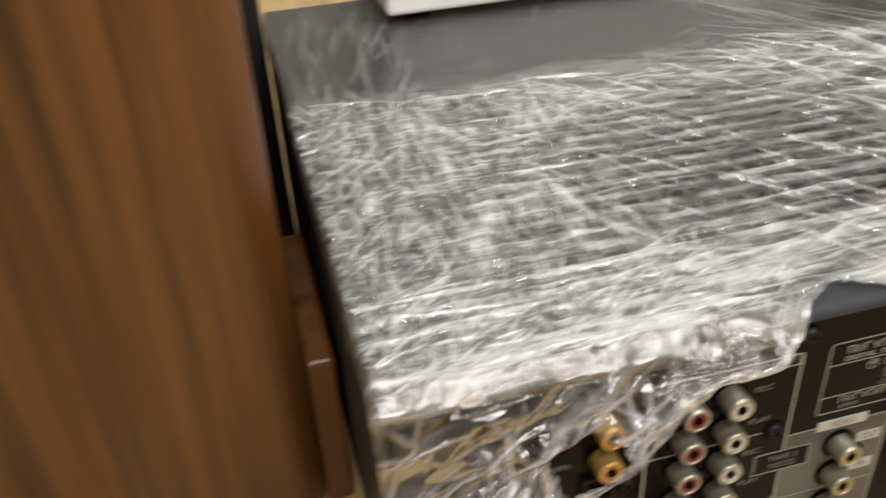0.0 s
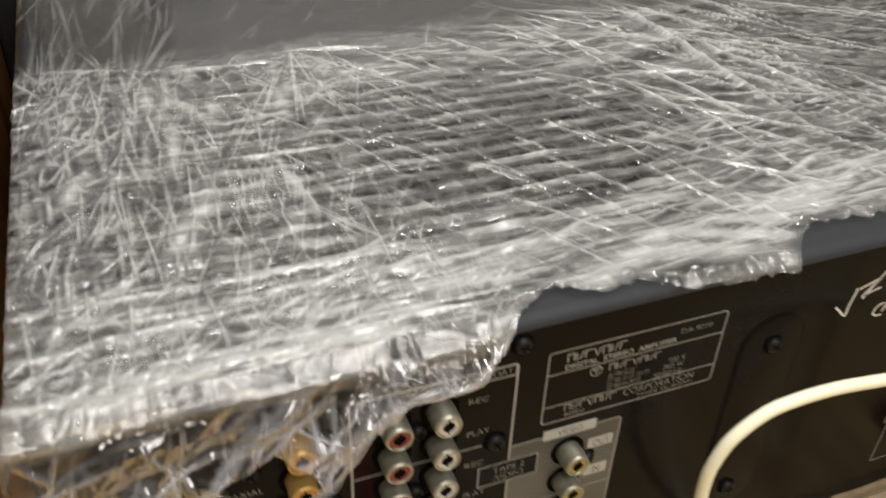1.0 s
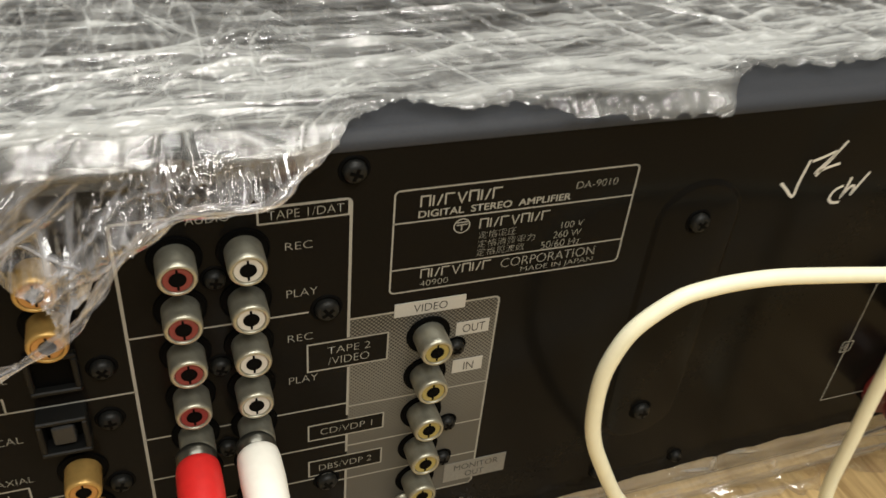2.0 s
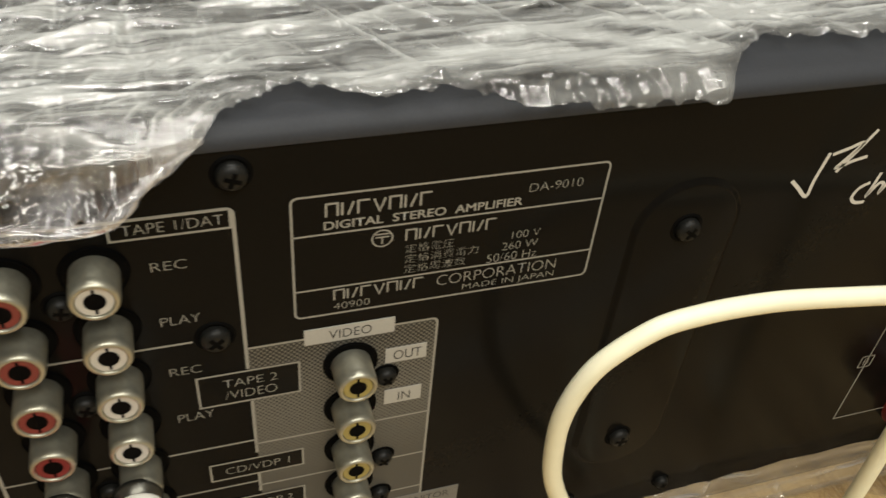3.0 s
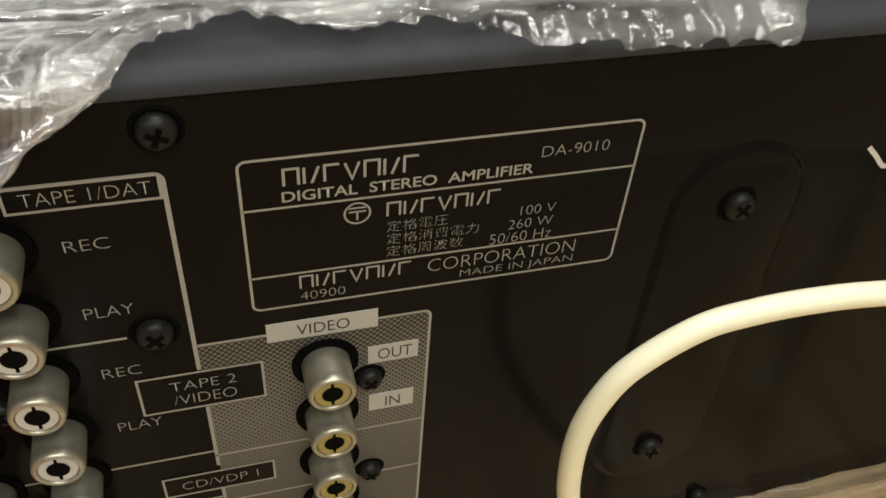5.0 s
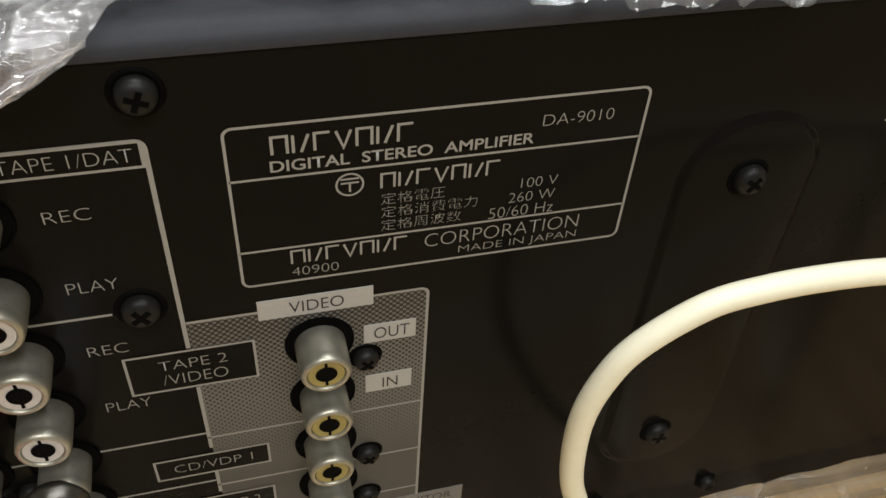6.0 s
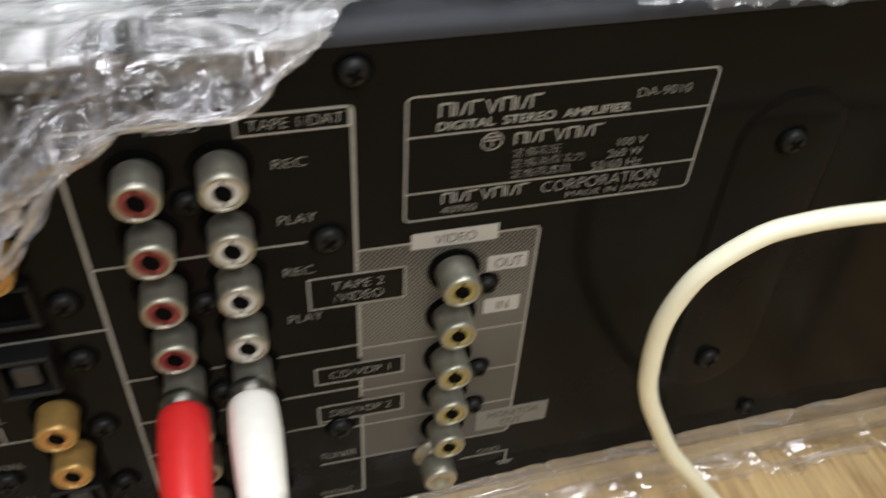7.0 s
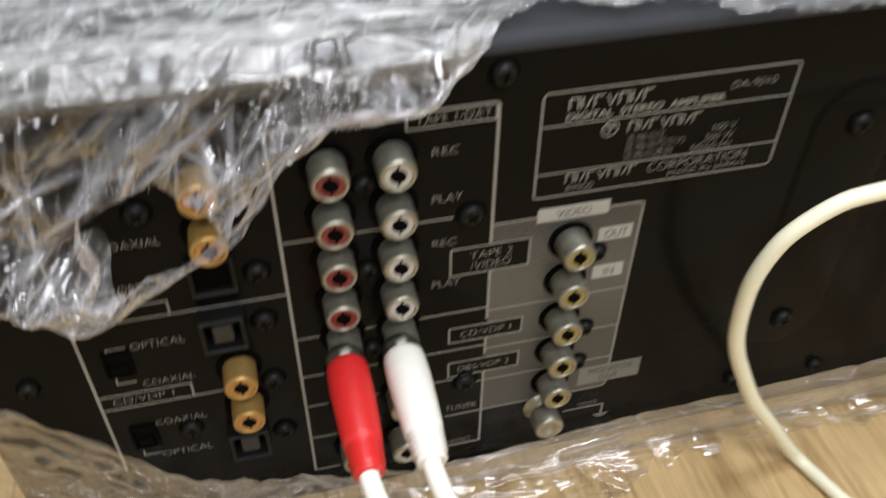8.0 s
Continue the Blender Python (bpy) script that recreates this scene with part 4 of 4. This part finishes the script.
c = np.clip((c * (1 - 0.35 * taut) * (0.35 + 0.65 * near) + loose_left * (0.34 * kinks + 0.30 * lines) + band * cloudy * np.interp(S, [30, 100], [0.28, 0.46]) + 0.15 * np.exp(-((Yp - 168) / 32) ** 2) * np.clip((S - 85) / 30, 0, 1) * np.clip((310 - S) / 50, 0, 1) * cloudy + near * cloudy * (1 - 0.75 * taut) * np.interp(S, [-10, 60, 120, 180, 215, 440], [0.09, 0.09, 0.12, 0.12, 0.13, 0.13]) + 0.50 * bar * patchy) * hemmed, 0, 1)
side_drop = np.maximum(0, -11.5 - S)
Xp = np.where(S < -11.5, -11.6 - 0.5 * lift, S)
over = np.maximum(0, 0.5 - Yp)
Zp = 135.0 + np.where(S < -11.5, 0, lift) - side_drop - 1.1 * over
Yp = np.where(over > 0, 0.5 - np.minimum(over, 3.2) - 0.25 * over - (0.5 * lift + 0.7 * np.abs(crinkle)) * np.clip(over / 2.0, 0, 1), Yp)
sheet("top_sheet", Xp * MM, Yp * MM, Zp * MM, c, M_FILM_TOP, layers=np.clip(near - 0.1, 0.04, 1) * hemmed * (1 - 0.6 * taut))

# film hanging over the left of the rear panel
HANG_X = [-14, 0, 9, 15, 23, 31, 40, 48, 56, 61, 66, 72, 79, 88, 95, 100, 105, 111, 118]
HANG_Z = [87, 89, 94, 94, 86, 88, 95.5, 100, 106, 112, 120, 124.5, 128.5, 128.3, 128.5, 131.8, 134.4, 135.2, 135.4]
s = np.linspace(-14, 112, 460)
r = np.linspace(0, 1, 230)
S, R = np.meshgrid(s, r, indexing="ij")
calm = np.clip((110 - S) / 18, 0, 1)
low = np.interp(S, HANG_X, HANG_Z) + calm * (0.7 * np.sin(S * 1.3) + 0.5 * np.sin(S * 2.9))
Zh = 135.6 - R * (135.6 - low)
segs = []
scatter(40, -14, 115, 84, 134, 25, 25, 10, 45, 0.4, 1.0, 0.4, 1.6)
scatter(28, -14, 60, 82, 130, 80, 30, 6, 24, 0.4, 1.0, 0.4, 1.6)
scatter(50, 40, 112, 100, 134, 36, 6, 14, 40, 0.5, 1.1, 0.6, 1.8)
h, c = creases(S, Zh, segs)
depth_in = np.maximum(0, Zh - low)
pleat = np.zeros_like(S)  # gathers running along the tear
for k in range(11):
    way = 0.3 + 1.05 * k + 0.9 * np.sin(S / (9.0 + 1.7 * k) + 1.9 * k) + 0.35 * np.sin(S / 3.1 + k)
    seen = np.clip(0.5 + 0.8 * np.sin(S / (14.0 + 2.3 * k) + 2.7 * k), 0, 1) * np.clip((S - 6) / 10, 0, 1) * np.clip((116 - S) / 14, 0, 1)
    pleat = np.maximum(pleat, seen * np.exp(-((depth_in - way) / (0.32 + 0.05 * (k % 4))) ** 2))
h = h + 0.75 * pleat
c = np.maximum(c, 0.5 * pleat)
hem = np.exp(-((1 - R) * (135.6 - low) / 3.0) ** 2)
kink, streaks = folds(S, Zh, 77, 8.0, 8, radians(38), 0.45)
fold = 0.6 * crumple(S, Zh, 11, 36, 3.4, 3) + crumple(S, Zh, 12, 22, 6.0, 2, radians(20), 0.3) + 1.5 * kink * (1 - 0.85 * hem)
fold = fold * np.clip((S + 14) / 26, 0.12, 1)
jut = 2.4 + 10.0 * R ** 0.75 + 2.0 * np.exp(-((S - 52) / 9) ** 2) * R
rooted = np.clip((113 - S) / 11, 0, 1)
Yh = -np.maximum(2.3, 2.3 + rooted * (jut - 2.3 + fold * (0.3 + 0.7 * R) * (1 - 0.6 * hem) * np.clip((116 - S) / 26, 0.2, 1)) + rooted * h * 0.8 + calm * hem * np.where(S > 58, 0.4, 1.2) * np.sin(S * 0.9))
thick = np.interp(S, [55, 95], [1.4, 0.55])  # fewer layers towards the tear's upper end
c = np.clip(c * 0.45 + 0.12 * hem + 0.24 * streaks, 0, 1) * np.clip(R * 3, 0.15, 1) * thick
hole = ((S - 43) / 11.5) ** 2 + ((Zh - 107.5) / 8.5) ** 2 + 0.25 * np.sin(S * 0.8) + 0.2 * np.sin(Zh * 1.1) > 1
sheet("hanging_flap", S * MM, Yh * MM, Zh * MM, c, M_FILM_HANG, hole, layers=thick)

# bunched rims of the tear
def rim(points, radius, seed):
    path3 = smooth_path([(a * MM, b * MM, d * MM) for a, b, d in points], 12)
    n, m = len(path3), 26
    r2 = np.random.default_rng(seed)
    A, B = np.meshgrid(np.arange(n) * 1.0, np.linspace(0, 1.6 * math.pi, m), indexing="ij")
    ends = np.clip(np.minimum(A, n - 1 - A) / 14.0, 0.05, 1)
    rad = ends * radius * (1 + 0.35 * np.sin(A * 0.31 + r2.uniform(0, 6)) + 0.30 * crumple(A * 0.9, B * 6, seed, 14, 1.0, 2))
    P = np.array([tuple(q) for q in path3])
    T = np.gradient(P, axis=0)
    T /= np.linalg.norm(T, axis=1)[:, None]
    N = np.cross(T, np.array([0.0, -1.0, 0.0]))
    N /= np.linalg.norm(N, axis=1)[:, None] + 1e-9
    Bn = np.cross(T, N)
    twist = A * 0.05
    co = P[:, None, :] + MM * rad[..., None] * (np.cos(B + twist)[..., None] * N[:, None, :] + np.sin(B + twist)[..., None] * Bn[:, None, :])
    c_ = np.clip(0.10 + 0.5 * np.abs(crumple(A * 0.7, B * 5, seed + 1, 9, 0.7, 2)), 0, 0.6)
    sheet("torn_edge", co[..., 0], co[..., 1], co[..., 2], c_, M_FILM_HANG, label="bunched torn edge of clear film")


rim([(112, -3.0, 135.4), (106, -7.5, 134.4), (101, -11.0, 132.0), (96, -12.3, 129), (88, -12.6, 128.6), (80, -12.6, 128.6), (74, -12.6, 124.8), (68, -12.8, 120), (63, -13, 112), (58, -13.4, 106), (49, -13.4, 100), (41, -12.6, 95.5), (31, -12.4, 88), (23, -12.2, 86), (15, -12, 94)], 1.15, 21)
rim([(32, -11, 117), (30, -11.5, 109), (31, -12, 101), (27, -12, 93), (22, -12, 87)], 1.1, 33)

# film round the lower edge, lying out on the wood
LOW_X = [-16, 0, 7, 14, 20, 29, 41, 64, 100, 135, 161, 198, 251, 440]
LOW_Z = [68, 55, 48, 40, 31, 21, 11, 4, -5, -3, 0, 1, 3.5, 5]
OUT_X = [-16, 40, 86, 116, 140, 165, 190, 240, 440]
OUT_Y = [-34, -32, -30, -28, -22, -13, -8, -9, -11]
s = np.concatenate([np.linspace(-16, 260, 480), np.linspace(261, 438, 120)])
r = np.linspace(0, 1, 110)
S, R = np.meshgrid(s, r, indexing="ij")
high = np.interp(S, LOW_X, LOW_Z) + np.where(S > 90, 0.25, 1.0) * (0.8 * np.sin(S * 0.31) + 0.4 * np.sin(S * 0.83))
jag = np.interp(S, np.arange(-18, 444, 4.0), rng.uniform(-3.6, 4.2, 116))
reach = -np.interp(S, OUT_X, OUT_Y) + 2.0 * np.sin(S * 0.21) + jag
Lz = high - (FLOOR / MM + 1.0)
D = R * (Lz + reach)
Zl = np.where(D < Lz, high - D, FLOOR / MM + 1.0)
Yl = np.where(D < Lz, -2.0, -2.0 - (D - Lz))
segs = []
scatter(110, -16, 438, 0, 60, 5, 9, 15, 70, 0.4, 1.0, 0.4, 1.4)
scatter(40, -16, 438, 0, 40, 60, 30, 6, 18, 0.4, 0.9, 0.4, 1.3)
scatter(110, -16, 90, 0, 95, 160, 25, 8, 30, 0.35, 0.8, 0.7, 1.8)
h, c = creases(S, D, segs)
kink, streaks = folds(S, D, 91, 9.0, 7, radians(4), 0.3)
upright = np.where((D < Lz) & (S > 95), 0.35, 1.0)
f = upright * (0.3 * np.abs(crumple(S * 0.42, D, 5, 17, 1.9, 3, radians(3), 0.25)) + 0.5 * np.abs(crumple(S, D, 6, 40, 2.5, 2, radians(40), 0.4)) + 1.4 * (kink + 0.6))
bend = np.exp(-((D - Lz) / 7.0) ** 2)
Yl = Yl - np.where(D < Lz, f * 0.8 + h * 0.8 + 1.5 * (D / np.maximum(Lz, 1)), 0) - bend * 1.5
Zl = Zl + np.where(D < Lz, 0, f * 0.7 + h * 0.8) + bend * 2.0
hem = np.exp(-((1 - R) * (Lz + reach) / 2.5) ** 2) + np.exp(-(D / 2.5) ** 2)
pulled = np.zeros_like(S)  # taut straight folds along the chassis
for k, (at, wide) in enumerate(((1.2, 0.5), (4.6, 0.7), (8.4, 0.5), (12.0, 0.9))):
    pulled += 0.26 * np.exp(-((D - at - 0.01 * (S - 150) * (-1) ** k) / wide) ** 2) * np.clip((S - 95) / 20, 0, 1) * np.clip(0.6 + 0.6 * np.sin(S / 31.0 + 2 * k), 0, 1)
sheet("bottom_strip", S * MM, Yl * MM, Zl * MM, np.clip(c * np.interp(S, [60, 110], [0.28, 0.45]) + 0.05 * hem + 0.22 * streaks * upright + np.where(D < Lz, 0.20, 0.02) * np.clip((S - 70) / 40, 0, 1) + pulled, 0, 1), M_FILM_LOW, layers=np.clip((S - 20) / 120, 0.5, 1) * 0.35)
